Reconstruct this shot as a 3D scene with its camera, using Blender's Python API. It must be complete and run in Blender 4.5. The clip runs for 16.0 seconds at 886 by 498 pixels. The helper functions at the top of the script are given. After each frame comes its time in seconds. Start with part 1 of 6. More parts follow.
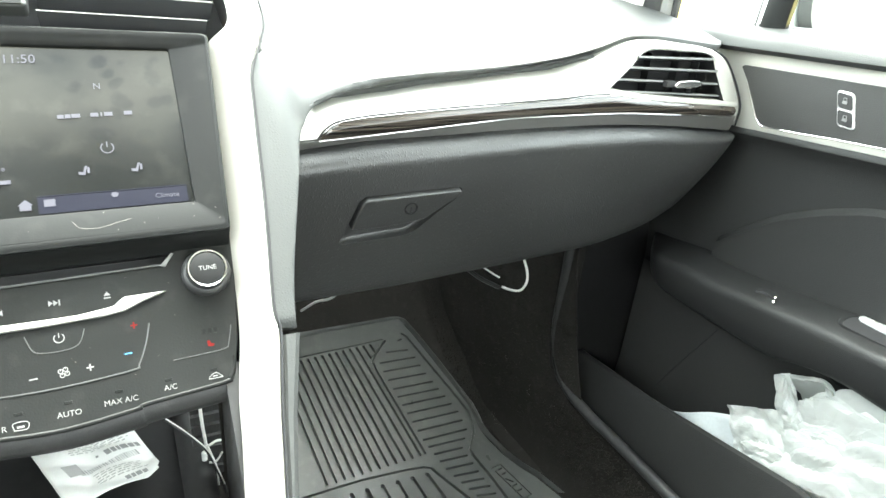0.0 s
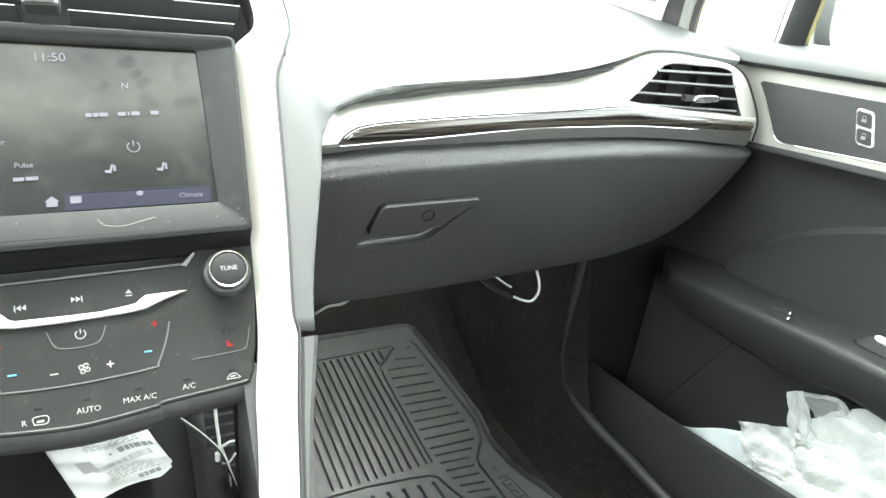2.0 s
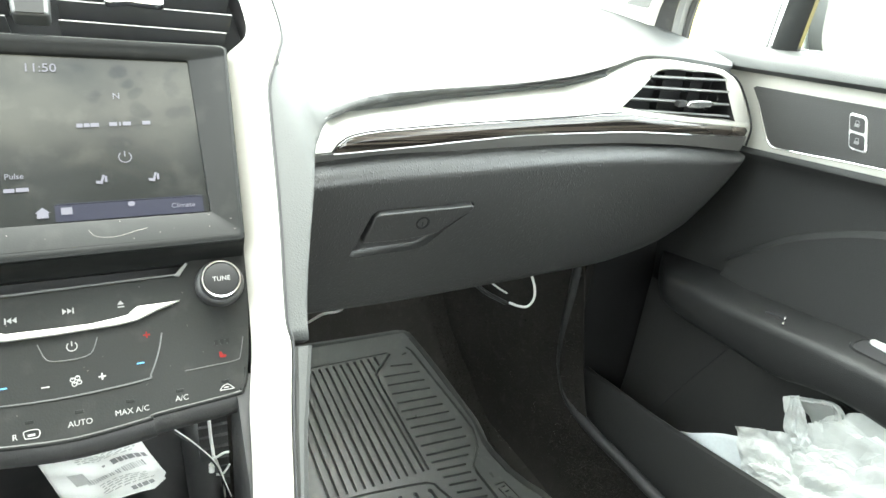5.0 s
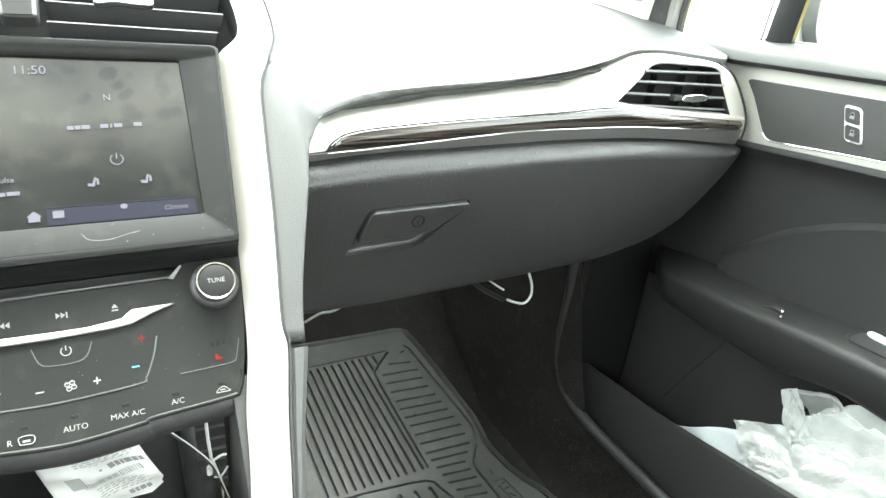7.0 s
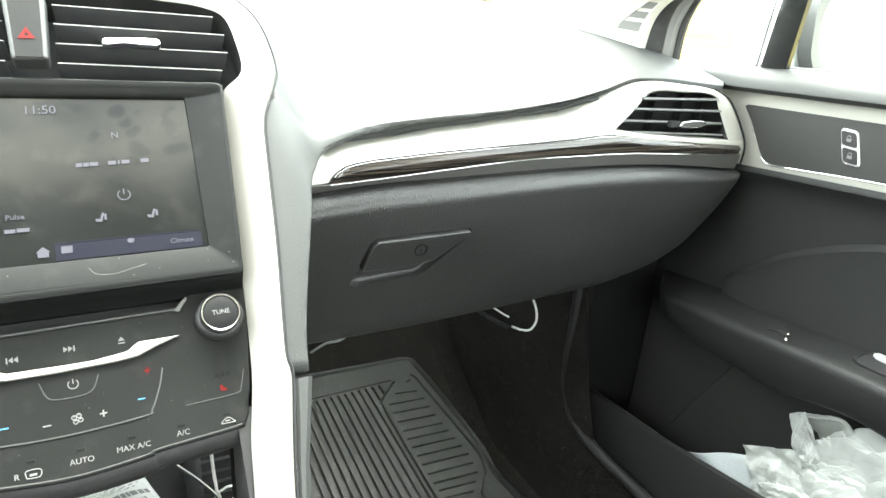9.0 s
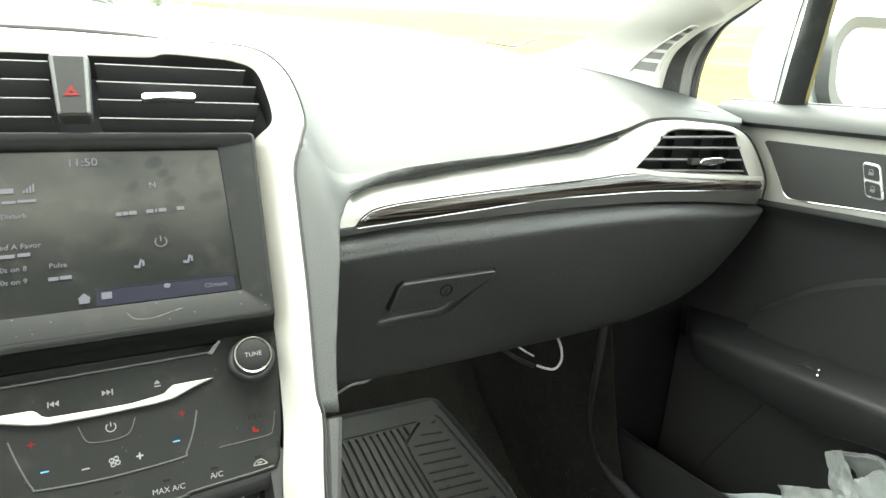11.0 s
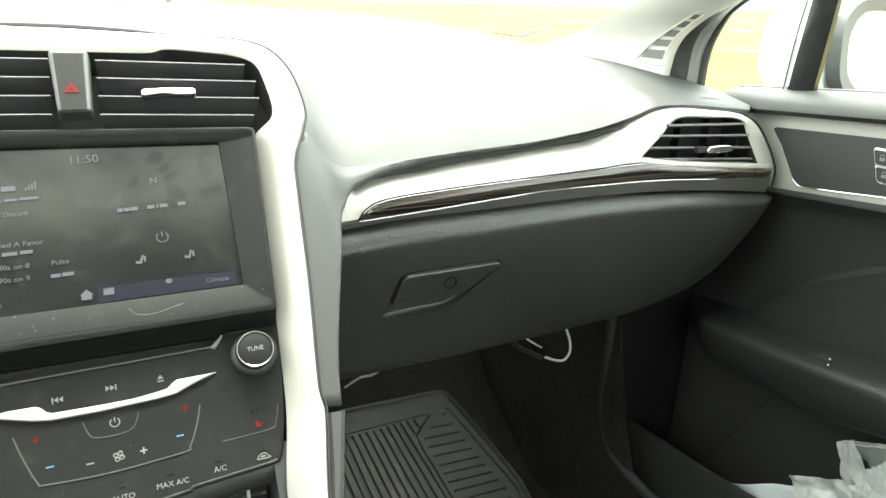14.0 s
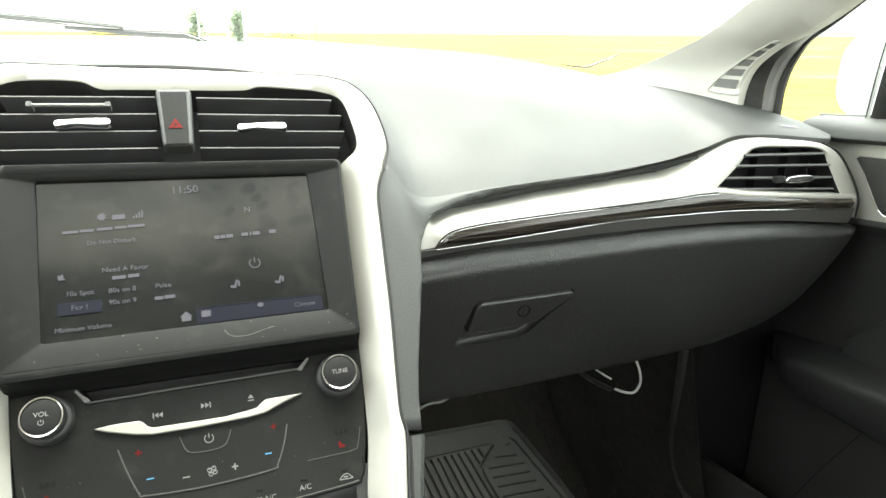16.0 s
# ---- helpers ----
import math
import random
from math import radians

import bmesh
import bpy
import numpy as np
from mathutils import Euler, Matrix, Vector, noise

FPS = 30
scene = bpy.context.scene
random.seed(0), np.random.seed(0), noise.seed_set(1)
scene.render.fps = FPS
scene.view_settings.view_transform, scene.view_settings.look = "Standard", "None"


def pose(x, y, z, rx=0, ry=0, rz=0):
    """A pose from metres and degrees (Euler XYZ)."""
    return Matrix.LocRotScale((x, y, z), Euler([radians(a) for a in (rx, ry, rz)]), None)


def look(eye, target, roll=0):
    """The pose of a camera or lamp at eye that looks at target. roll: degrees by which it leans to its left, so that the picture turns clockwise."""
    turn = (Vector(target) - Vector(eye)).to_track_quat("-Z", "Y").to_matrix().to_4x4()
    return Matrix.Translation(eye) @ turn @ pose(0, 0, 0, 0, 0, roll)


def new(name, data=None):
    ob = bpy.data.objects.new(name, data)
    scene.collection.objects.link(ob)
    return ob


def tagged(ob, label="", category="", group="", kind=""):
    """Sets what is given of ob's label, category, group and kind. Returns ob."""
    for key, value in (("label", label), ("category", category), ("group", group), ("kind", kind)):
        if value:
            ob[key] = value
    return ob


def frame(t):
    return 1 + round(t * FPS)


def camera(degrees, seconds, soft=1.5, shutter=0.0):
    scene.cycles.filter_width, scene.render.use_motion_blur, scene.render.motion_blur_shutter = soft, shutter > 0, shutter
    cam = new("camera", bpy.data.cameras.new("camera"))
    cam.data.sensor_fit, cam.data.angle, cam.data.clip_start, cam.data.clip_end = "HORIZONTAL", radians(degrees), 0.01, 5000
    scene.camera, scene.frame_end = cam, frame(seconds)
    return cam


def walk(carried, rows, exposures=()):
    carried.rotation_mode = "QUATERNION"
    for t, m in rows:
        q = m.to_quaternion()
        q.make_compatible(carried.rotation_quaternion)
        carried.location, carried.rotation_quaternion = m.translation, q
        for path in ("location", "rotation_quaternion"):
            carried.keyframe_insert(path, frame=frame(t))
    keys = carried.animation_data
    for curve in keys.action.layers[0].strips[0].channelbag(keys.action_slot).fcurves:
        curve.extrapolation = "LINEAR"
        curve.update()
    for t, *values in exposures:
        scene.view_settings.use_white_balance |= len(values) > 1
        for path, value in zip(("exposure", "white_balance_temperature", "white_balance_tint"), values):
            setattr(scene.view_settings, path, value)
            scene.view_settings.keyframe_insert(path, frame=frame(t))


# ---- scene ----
cam = camera(68.2, 16.0)
PATH = [
    (0, (0.05, -0.494, 0.755), (0.901, 1.079, -0.14), 5.4),
    (0.5, (0.056, -0.492, 0.754), (0.917, 1.082, -0.128), 5.6),
    (1, (0.035, -0.492, 0.753), (0.887, 1.091, -0.123), 7.2),
    (1.5, (0.041, -0.493, 0.755), (0.89, 1.092, -0.119), 7.1),
    (2, (0.041, -0.492, 0.753), (0.879, 1.102, -0.118), 6.6),
    (2.5, (0.039, -0.489, 0.753), (0.872, 1.107, -0.119), 7.1),
    (3, (0.046, -0.493, 0.754), (0.877, 1.104, -0.118), 6.4),
    (3.5, (0.046, -0.493, 0.755), (0.881, 1.101, -0.119), 6.1),
    (4, (0.05, -0.495, 0.755), (0.889, 1.1, -0.113), 5.1),
    (4.5, (0.043, -0.492, 0.755), (0.891, 1.103, -0.102), 6.4),
    (7, (0.045, -0.488, 0.755), (0.902, 1.098, -0.111), 5.7),
    (7.5, (0.028, -0.489, 0.755), (0.858, 1.11, -0.113), 5.8),
    (8, (0.033, -0.489, 0.758), (0.863, 1.124, -0.085), 6.6),
    (8.5, (0.048, -0.495, 0.759), (0.888, 1.128, -0.054), 4.8),
    (9, (0.046, -0.494, 0.758), (0.894, 1.135, -0.032), 4.4),
    (9.5, (0.045, -0.495, 0.759), (0.893, 1.144, -0.014), 3.9),
    (10, (0.039, -0.497, 0.76), (0.878, 1.165, 0.028), 3.7),
    (12.5, (0.041, -0.501, 0.763), (0.802, 1.222, 0.092), 1.4),
    (13, (0.043, -0.502, 0.763), (0.809, 1.218, 0.088), 1.8),
    (13.5, (0.046, -0.502, 0.763), (0.815, 1.213, 0.078), 1.9),
    (14, (0.047, -0.5, 0.761), (0.815, 1.206, 0.056), 1.6),
    (14.5, (0.039, -0.502, 0.761), (0.809, 1.205, 0.057), 1.8),
    (15, (0.03, -0.506, 0.767), (0.768, 1.22, 0.076), 1.3),
    (15.5, (0.029, -0.507, 0.768), (0.686, 1.27, 0.1315), 0.7),
    (16, (0.029, -0.504, 0.764), (0.643, 1.293, 0.139), 0.4),
]
# stops, white balance: the clip's own exposure drops as the camera turns to the windscreen
LIGHTER = 4.5
walk(cam, [(t, look(eye, target, roll)) for t, eye, target, roll in PATH],
     exposures=[(t, LIGHTER + e, warm, tint) for t, e, warm, tint in ((0, 0.48, 6450, 0.5), (7, 0.42, 6500, 0.5), (9, 0.14, 6550, 1.5), (10, -0.1, 6650, 0), (12.5, -0.52, 6850, -2), (14.5, -0.46, 6800, -1), (15.2, -0.48, 6800, 0), (16, -0.78, 6800, 1))])

# ---- light ----
world = bpy.data.worlds.new("sky")
scene.world = world
world.use_nodes = True
wn = world.node_tree.nodes
sky = wn.new("ShaderNodeTexSky")
sky.sky_type, sky.sun_disc = "NISHITA", False
sky.sun_elevation, sky.sun_rotation = radians(68), radians(15)
sky.air_density, sky.dust_density, sky.ozone_density = 1.0, 3.0, 0.6
grey = wn.new("ShaderNodeHueSaturation")  # thin bright overcast
grey.inputs["Saturation"].default_value = 0.16
world.node_tree.links.new(sky.outputs[0], grey.inputs["Color"])
world.node_tree.links.new(grey.outputs[0], wn["Background"].inputs[0])
wn["Background"].inputs[1].default_value = 0.12
sun = new("sun", bpy.data.lights.new("sun", "SUN"))
sun.data.energy, sun.data.angle, sun.data.color = 0.3, radians(35), (1.0, 0.96, 0.9)
sun.matrix_world = look((0, 0, 0), (-0.08, -0.34, -0.94))


# ---- materials ----
def mat(name, base, rough=0.5, metal=0.0, grain=0.0, scale=300.0, vary=0.12, patch=9.0, coat=0.0, spec=0.5, dust=0.0, grain_kind="noise"):
    """A principled surface with fine relief and colour that varies at two scales."""
    m = bpy.data.materials.new(name)
    m.use_nodes = True
    n, l = m.node_tree.nodes, m.node_tree.links
    p = n["Principled BSDF"]
    p.inputs["Metallic"].default_value = metal
    p.inputs["Coat Weight"].default_value = coat
    p.inputs["Coat Roughness"].default_value = 0.08
    p.inputs["Specular IOR Level"].default_value = spec
    co = n.new("ShaderNodeTexCoord")
    big, small = n.new("ShaderNodeTexNoise"), n.new("ShaderNodeTexNoise")
    big.inputs["Scale"].default_value, big.inputs["Detail"].default_value = patch, 4
    small.inputs["Scale"].default_value, small.inputs["Detail"].default_value = scale, 3
    for t in (big, small):
        l.new(co.outputs["Object"], t.inputs["Vector"])
    add = n.new("ShaderNodeMath")
    add.operation = "MULTIPLY_ADD"
    l.new(small.outputs[0], add.inputs[0])
    add.inputs[1].default_value = 0.5
    l.new(big.outputs[0], add.inputs[2])
    ramp = n.new("ShaderNodeMapRange")
    ramp.inputs["From Min"].default_value, ramp.inputs["From Max"].default_value = 0.45, 1.05
    ramp.inputs["To Min"].default_value, ramp.inputs["To Max"].default_value = 1 - vary, 1 + vary
    l.new(add.outputs[0], ramp.inputs["Value"])
    mul = n.new("ShaderNodeVectorMath")
    mul.operation = "SCALE"
    mul.inputs[0].default_value = base
    l.new(ramp.outputs[0], mul.inputs["Scale"])
    colour = mul.outputs[0]
    if dust:
        specks = n.new("ShaderNodeTexNoise")
        specks.inputs["Scale"].default_value, specks.inputs["Detail"].default_value = 60, 8
        l.new(co.outputs["Object"], specks.inputs["Vector"])
        cut = n.new("ShaderNodeMapRange")
        cut.inputs["From Min"].default_value, cut.inputs["From Max"].default_value = 0.55, 0.8
        cut.inputs["To Max"].default_value = dust
        l.new(specks.outputs[0], cut.inputs["Value"])
        mixer = n.new("ShaderNodeMix")
        mixer.data_type = "RGBA"
        l.new(cut.outputs[0], mixer.inputs["Factor"])
        l.new(colour, mixer.inputs["A"])
        mixer.inputs["B"].default_value = (0.42, 0.4, 0.36, 1)
        colour = mixer.outputs["Result"]
    l.new(colour, p.inputs["Base Color"])
    rr = n.new("ShaderNodeMapRange")
    rr.inputs["From Min"].default_value, rr.inputs["From Max"].default_value = 0.3, 0.7
    rr.inputs["To Min"].default_value, rr.inputs["To Max"].default_value = max(rough - 0.07, 0.03), rough + 0.07
    l.new(big.outputs[0], rr.inputs["Value"])
    l.new(rr.outputs[0], p.inputs["Roughness"])
    if grain:
        bump = n.new("ShaderNodeBump")
        bump.inputs["Strength"].default_value, bump.inputs["Distance"].default_value = grain, 0.0006
        if grain_kind == "creased":  # wrinkled vinyl
            fold, pull = n.new("ShaderNodeTexNoise"), n.new("ShaderNodeMapping")
            fold.noise_type = "RIDGED_MULTIFRACTAL"
            fold.inputs["Scale"].default_value, fold.inputs["Detail"].default_value, fold.inputs["Distortion"].default_value = scale, 2, 0.4
            pull.inputs["Scale"].default_value = (1.5, 1.0, 0.8)
            pull.inputs["Rotation"].default_value = (0, radians(35), 0)
            l.new(co.outputs["Object"], pull.inputs[0])
            l.new(pull.outputs[0], fold.inputs["Vector"])
            l.new(fold.outputs[0], bump.inputs["Height"])
        elif grain_kind == "leather":
            cell = n.new("ShaderNodeTexVoronoi")
            cell.feature = "DISTANCE_TO_EDGE"
            cell.inputs["Scale"].default_value = scale
            warp = n.new("ShaderNodeVectorMath")
            warp.operation = "MULTIPLY_ADD"
            l.new(big.outputs["Color"], warp.inputs[0])
            warp.inputs[1].default_value = (0.01, 0.01, 0.01)
            l.new(co.outputs["Object"], warp.inputs[2])
            l.new(warp.outputs[0], cell.inputs["Vector"])
            l.new(cell.outputs["Distance"], bump.inputs["Height"])
        else:
            l.new(small.outputs[0], bump.inputs["Height"])
        l.new(bump.outputs[0], p.inputs["Normal"])
    return m


def see_through(name, tint, clear=0.93):
    """Clear pane: mostly passes light straight on, with a gloss that grows towards the rim of sight."""
    m = bpy.data.materials.new(name)
    m.use_nodes = True
    n, l = m.node_tree.nodes, m.node_tree.links
    n.remove(n["Principled BSDF"])
    tr, gl, mx, fr = (n.new("ShaderNode" + k) for k in ("BsdfTransparent", "BsdfGlossy", "MixShader", "Fresnel"))
    tr.inputs[0].default_value = (*tint, 1)
    gl.inputs["Roughness"].default_value = 0.02
    fr.inputs["IOR"].default_value = 1.1
    l.new(fr.outputs[0], mx.inputs[0])
    l.new(tr.outputs[0], mx.inputs[1])
    l.new(gl.outputs[0], mx.inputs[2])
    l.new(mx.outputs[0], n["Material Output"].inputs[0])
    return m


def film_plastic(name):
    """Thin crumpled polythene: milky, half clear, shiny on the folds."""
    m = bpy.data.materials.new(name)
    m.use_nodes = True
    n, l = m.node_tree.nodes, m.node_tree.links
    p = n["Principled BSDF"]
    p.inputs["Base Color"].default_value = (0.74, 0.765, 0.74, 1)
    p.inputs["Roughness"].default_value = 0.12
    p.inputs["Specular IOR Level"].default_value = 0.9
    p.inputs["Coat Weight"].default_value = 0.5
    tl, tr = n.new("ShaderNodeBsdfTranslucent"), n.new("ShaderNodeBsdfTransparent")
    tl.inputs[0].default_value = (0.75, 0.77, 0.74, 1)
    a, b, noi = n.new("ShaderNodeMixShader"), n.new("ShaderNodeMixShader"), n.new("ShaderNodeTexNoise")
    co = n.new("ShaderNodeTexCoord")
    noi.inputs["Scale"].default_value, noi.inputs["Detail"].default_value = 22, 2
    l.new(co.outputs["Object"], noi.inputs["Vector"])
    rng = n.new("ShaderNodeMapRange")
    rng.inputs["From Min"].default_value, rng.inputs["From Max"].default_value = 0.35, 0.7
    rng.inputs["To Min"].default_value, rng.inputs["To Max"].default_value = 0.08, 0.36
    l.new(noi.outputs[0], rng.inputs["Value"])
    vor, warp, bump = (n.new("ShaderNode" + k) for k in ("TexVoronoi", "VectorMath", "Bump"))  # sharp small creases
    warp.operation = "MULTIPLY_ADD"
    l.new(noi.outputs["Color"], warp.inputs[0])
    warp.inputs[1].default_value = (0.05, 0.05, 0.05)
    l.new(co.outputs["Object"], warp.inputs[2])
    vor.feature = "DISTANCE_TO_EDGE"
    vor.inputs["Scale"].default_value = 42
    l.new(warp.outputs[0], vor.inputs["Vector"])
    bump.inputs["Strength"].default_value, bump.inputs["Distance"].default_value = 0.3, 0.008
    l.new(vor.outputs["Distance"], bump.inputs["Height"])
    l.new(bump.outputs[0], p.inputs["Normal"])
    a.inputs[0].default_value = 0.4
    l.new(p.outputs[0], a.inputs[1])
    l.new(tl.outputs[0], a.inputs[2])
    l.new(rng.outputs[0], b.inputs[0])
    l.new(a.outputs[0], b.inputs[1])
    l.new(tr.outputs[0], b.inputs[2])
    l.new(b.outputs[0], n["Material Output"].inputs[0])
    return m


def glow(name, colour, strength, base=(0.02, 0.02, 0.02)):
    m = bpy.data.materials.new(name)
    m.use_nodes = True
    p = m.node_tree.nodes["Principled BSDF"]
    p.inputs["Base Color"].default_value = (*base, 1)
    p.inputs["Specular IOR Level"].default_value = 0.15
    p.inputs["Emission Color"].default_value = (*colour, 1)
    p.inputs["Emission Strength"].default_value = strength
    return m


def wood_grain(name):
    m = mat(name, (0.1, 0.07, 0.05), 0.22, coat=0.5)
    n, l = m.node_tree.nodes, m.node_tree.links
    co, mp, noi, rmp = n.new("ShaderNodeTexCoord"), n.new("ShaderNodeMapping"), n.new("ShaderNodeTexNoise"), n.new("ShaderNodeValToRGB")
    mp.inputs["Scale"].default_value = (6, 60, 520)
    mp.inputs["Rotation"].default_value = (0, radians(4), 0)
    noi.inputs["Scale"].default_value, noi.inputs["Detail"].default_value, noi.inputs["Distortion"].default_value = 1.0, 5, 0.6
    l.new(co.outputs["Object"], mp.inputs[0])
    l.new(mp.outputs[0], noi.inputs["Vector"])
    l.new(noi.outputs[0], rmp.inputs[0])
    e = rmp.color_ramp.elements
    e[0].position, e[0].color = 0.4, (0.011, 0.0095, 0.008, 1)
    e[1].position, e[1].color = 0.66, (0.062, 0.051, 0.041, 1)
    l.new(rmp.outputs[0], n["Principled BSDF"].inputs["Base Color"])
    return m


def display_glass(name):
    """A lit display, smudged and dusty, with a dim wallpaper of pale sand and dark pebbles; glare haze is put in as
    extra glow towards the top.
    """
    m = mat(name, (0.008, 0.0085, 0.008), 0.2, dust=0.02, spec=0.17)
    n, l = m.node_tree.nodes, m.node_tree.links
    p = n["Principled BSDF"]
    co, noi, rmp, split = n.new("ShaderNodeTexCoord"), n.new("ShaderNodeTexNoise"), n.new("ShaderNodeValToRGB"), n.new("ShaderNodeSeparateXYZ")
    mp, vor, near, side, height = n.new("ShaderNodeMapping"), n.new("ShaderNodeTexVoronoi"), n.new("ShaderNodeMapRange"), n.new("ShaderNodeMapRange"), n.new("ShaderNodeMapRange")
    noi.inputs["Scale"].default_value, noi.inputs["Detail"].default_value, noi.inputs["Distortion"].default_value = 20, 5, 0.5
    mp.inputs["Scale"].default_value = (0.9, 1.0, 1.25)
    skew = n.new("ShaderNodeVectorMath")  # uneven stones
    skew.operation = "MULTIPLY_ADD"
    l.new(noi.outputs["Color"], skew.inputs[0])
    skew.inputs[1].default_value = (0.03, 0.03, 0.03)
    l.new(mp.outputs[0], skew.inputs[2])
    l.new(co.outputs["Object"], mp.inputs[0])
    l.new(mp.outputs[0], noi.inputs["Vector"])
    l.new(skew.outputs[0], vor.inputs["Vector"])
    l.new(co.outputs["Object"], split.inputs[0])
    vor.inputs["Scale"].default_value = 74
    near.interpolation_type = "SMOOTHSTEP"
    near.inputs["From Min"].default_value, near.inputs["From Max"].default_value = 0.3, 0.46
    near.inputs["To Min"].default_value, near.inputs["To Max"].default_value = 1.0, 0.0
    l.new(vor.outputs["Distance"], near.inputs["Value"])
    side.inputs["From Min"].default_value, side.inputs["From Max"].default_value = 0.0, 0.04
    l.new(split.outputs["X"], side.inputs["Value"])
    height.inputs["From Min"].default_value, height.inputs["From Max"].default_value = 0.606, 0.63
    l.new(split.outputs["Z"], height.inputs["Value"])
    stones, where, left, light = (n.new("ShaderNodeMath") for _ in range(4))
    for node in (stones, where):
        node.operation = "MULTIPLY"
    l.new(side.outputs[0], where.inputs[0])
    l.new(height.outputs[0], where.inputs[1])
    l.new(near.outputs[0], stones.inputs[0])
    l.new(where.outputs[0], stones.inputs[1])
    # glow rises with height, standing for reflected haze on the upper glass
    left.operation = "MULTIPLY_ADD"
    l.new(height.outputs[0], left.inputs[0])
    left.inputs[1].default_value = 0.3
    l.new(noi.outputs[0], left.inputs[2])
    light.operation = "MULTIPLY_ADD"
    l.new(stones.outputs[0], light.inputs[0])
    light.inputs[1].default_value = -0.19
    l.new(left.outputs[0], light.inputs[2])
    l.new(light.outputs[0], rmp.inputs[0])
    e = rmp.color_ramp.elements
    e[0].position, e[0].color = 0.52, (0.002, 0.0022, 0.0025, 1)
    e[1].position, e[1].color = 0.92, (0.13, 0.124, 0.1, 1)
    l.new(rmp.outputs[0], p.inputs["Emission Color"])
    p.inputs["Emission Strength"].default_value = 0.043
    return m


PAD = mat("soft_dash_vinyl", (0.0455, 0.0475, 0.046), 0.55, grain=0.4, scale=520, vary=0.06, spec=0.3, grain_kind="leather")
FASCIA = mat("grained_black_plastic", (0.027, 0.027, 0.0264), 0.4, grain=0.9, scale=420, vary=0.12, spec=0.6, grain_kind="creased")
BLACK = mat("matt_black_plastic", (0.025, 0.025, 0.025), 0.5, grain=0.2, scale=900, dust=0.05)
PANEL = mat("control_panel_plastic", (0.011, 0.0115, 0.011), 0.4, grain=0.12, scale=900, dust=0.025, spec=0.2)
BEZEL = mat("bezel_plastic", (0.0072, 0.0076, 0.0073), 0.42, grain=0.06, scale=900, dust=0.02, spec=0.17)
VOID = mat("dark_recess", (0.028, 0.028, 0.029), 0.7, spec=0.2)
GREY = mat("grey_plastic", (0.16, 0.16, 0.155), 0.45, grain=0.15, scale=700)
SWITCH = mat("switch_grey", (0.05, 0.0515, 0.05), 0.45, grain=0.15, scale=700)
SILVER = mat("satin_silver_paint", (0.42, 0.414, 0.374), 0.44, metal=0.45, vary=0.03, grain=0.05, scale=1500)
CHROME = mat("chrome", (0.85, 0.85, 0.85), 0.12, metal=1.0, vary=0.02)
BRIGHT = mat("bright_satin_metal", (0.85, 0.85, 0.83), 0.28, metal=0.6, vary=0.02)
# darker copy of the silver paint: the strip's shade put into its colour
SHADED_SILVER = mat("shaded_satin_silver", (0.13, 0.128, 0.12), 0.4, metal=0.4, vary=0.05)
HAZARD = mat("matt_black_face", (0.011, 0.011, 0.011), 0.6, grain=0.1, scale=700, spec=0.15)
# slat black lifted to stand for veiling haze, with some dust specks
SLAT = mat("hazed_dusty_slat_black", (0.075, 0.0765, 0.08), 0.5, grain=0.15, scale=900, dust=0.06)
SLOT = mat("grille_grey", (0.16, 0.16, 0.15), 0.7)
WOOD = wood_grain("dark_wood_veneer")
RUBBER = mat("black_rubber", (0.088, 0.0915, 0.086), 0.34, grain=0.25, scale=600, vary=0.12, dust=0.1)
CARPET = mat("charcoal_carpet", (0.025, 0.0237, 0.0215), 0.95, grain=1.0, scale=520, vary=0.35, dust=0.03, spec=0.1)
DOOR = mat("door_plastic", (0.0245, 0.0248, 0.0245), 0.55, grain=0.5, scale=480, vary=0.1, spec=0.16, grain_kind="leather")
# armrest vinyl darkened below the door plastic to tone down the light on it
ARM = mat("darkened_armrest_vinyl", (0.018, 0.0183, 0.0183), 0.46, grain=0.4, scale=600, vary=0.1, spec=0.2, grain_kind="leather")
# near-black that paints the shade around the door hinge
HINGE_SHADE = mat("hinge_shade_black", (0.009, 0.009, 0.0092), 0.9, grain=0.3, scale=500, vary=0.15, spec=0.1)
# lightened copy of the door plastic
LIFTED_GREY = mat("lifted_door_grey", (0.032, 0.032, 0.031), 0.7, grain=0.3, scale=500, vary=0.15, spec=0.3)
INSERT = mat("door_insert_vinyl", (0.029, 0.029, 0.0275), 0.55, grain=0.4, scale=700)
BEIGE = mat("light_grey_trim", (0.62, 0.61, 0.56), 0.7, grain=0.3, scale=700, vary=0.04)
PRINT = mat("white_print", (0.18, 0.18, 0.176), 0.6)
RED = mat("red_print", (0.11, 0.009, 0.008), 0.7, spec=0.1)
BLUE = mat("blue_print", (0.07, 0.24, 0.42), 0.6)
PAPER = mat("thermal_paper", (0.88, 0.88, 0.86), 0.7, grain=0.1, vary=0.04)
INK = mat("grey_ink", (0.3, 0.3, 0.3), 0.7)
CABLE_W = mat("white_cable", (0.75, 0.75, 0.72), 0.45)
CABLE_B = mat("black_cable", (0.03, 0.03, 0.03), 0.4)
HAIR = mat("pale_hair", (0.12, 0.112, 0.1), 0.7)
BAG = film_plastic("polythene")
SHEET = mat("white_film", (0.52, 0.56, 0.57), 0.35, grain=0.1)
GLASS = see_through("window_glass", (0.93, 0.96, 0.94))
MIRROR = mat("mirror_glass", (0.85, 0.9, 0.9), 0.03, metal=1.0, vary=0.01)
BODY = mat("pale_car_paint", (0.62, 0.66, 0.64), 0.25, coat=0.6, vary=0.02)
SCREEN = display_glass("display")
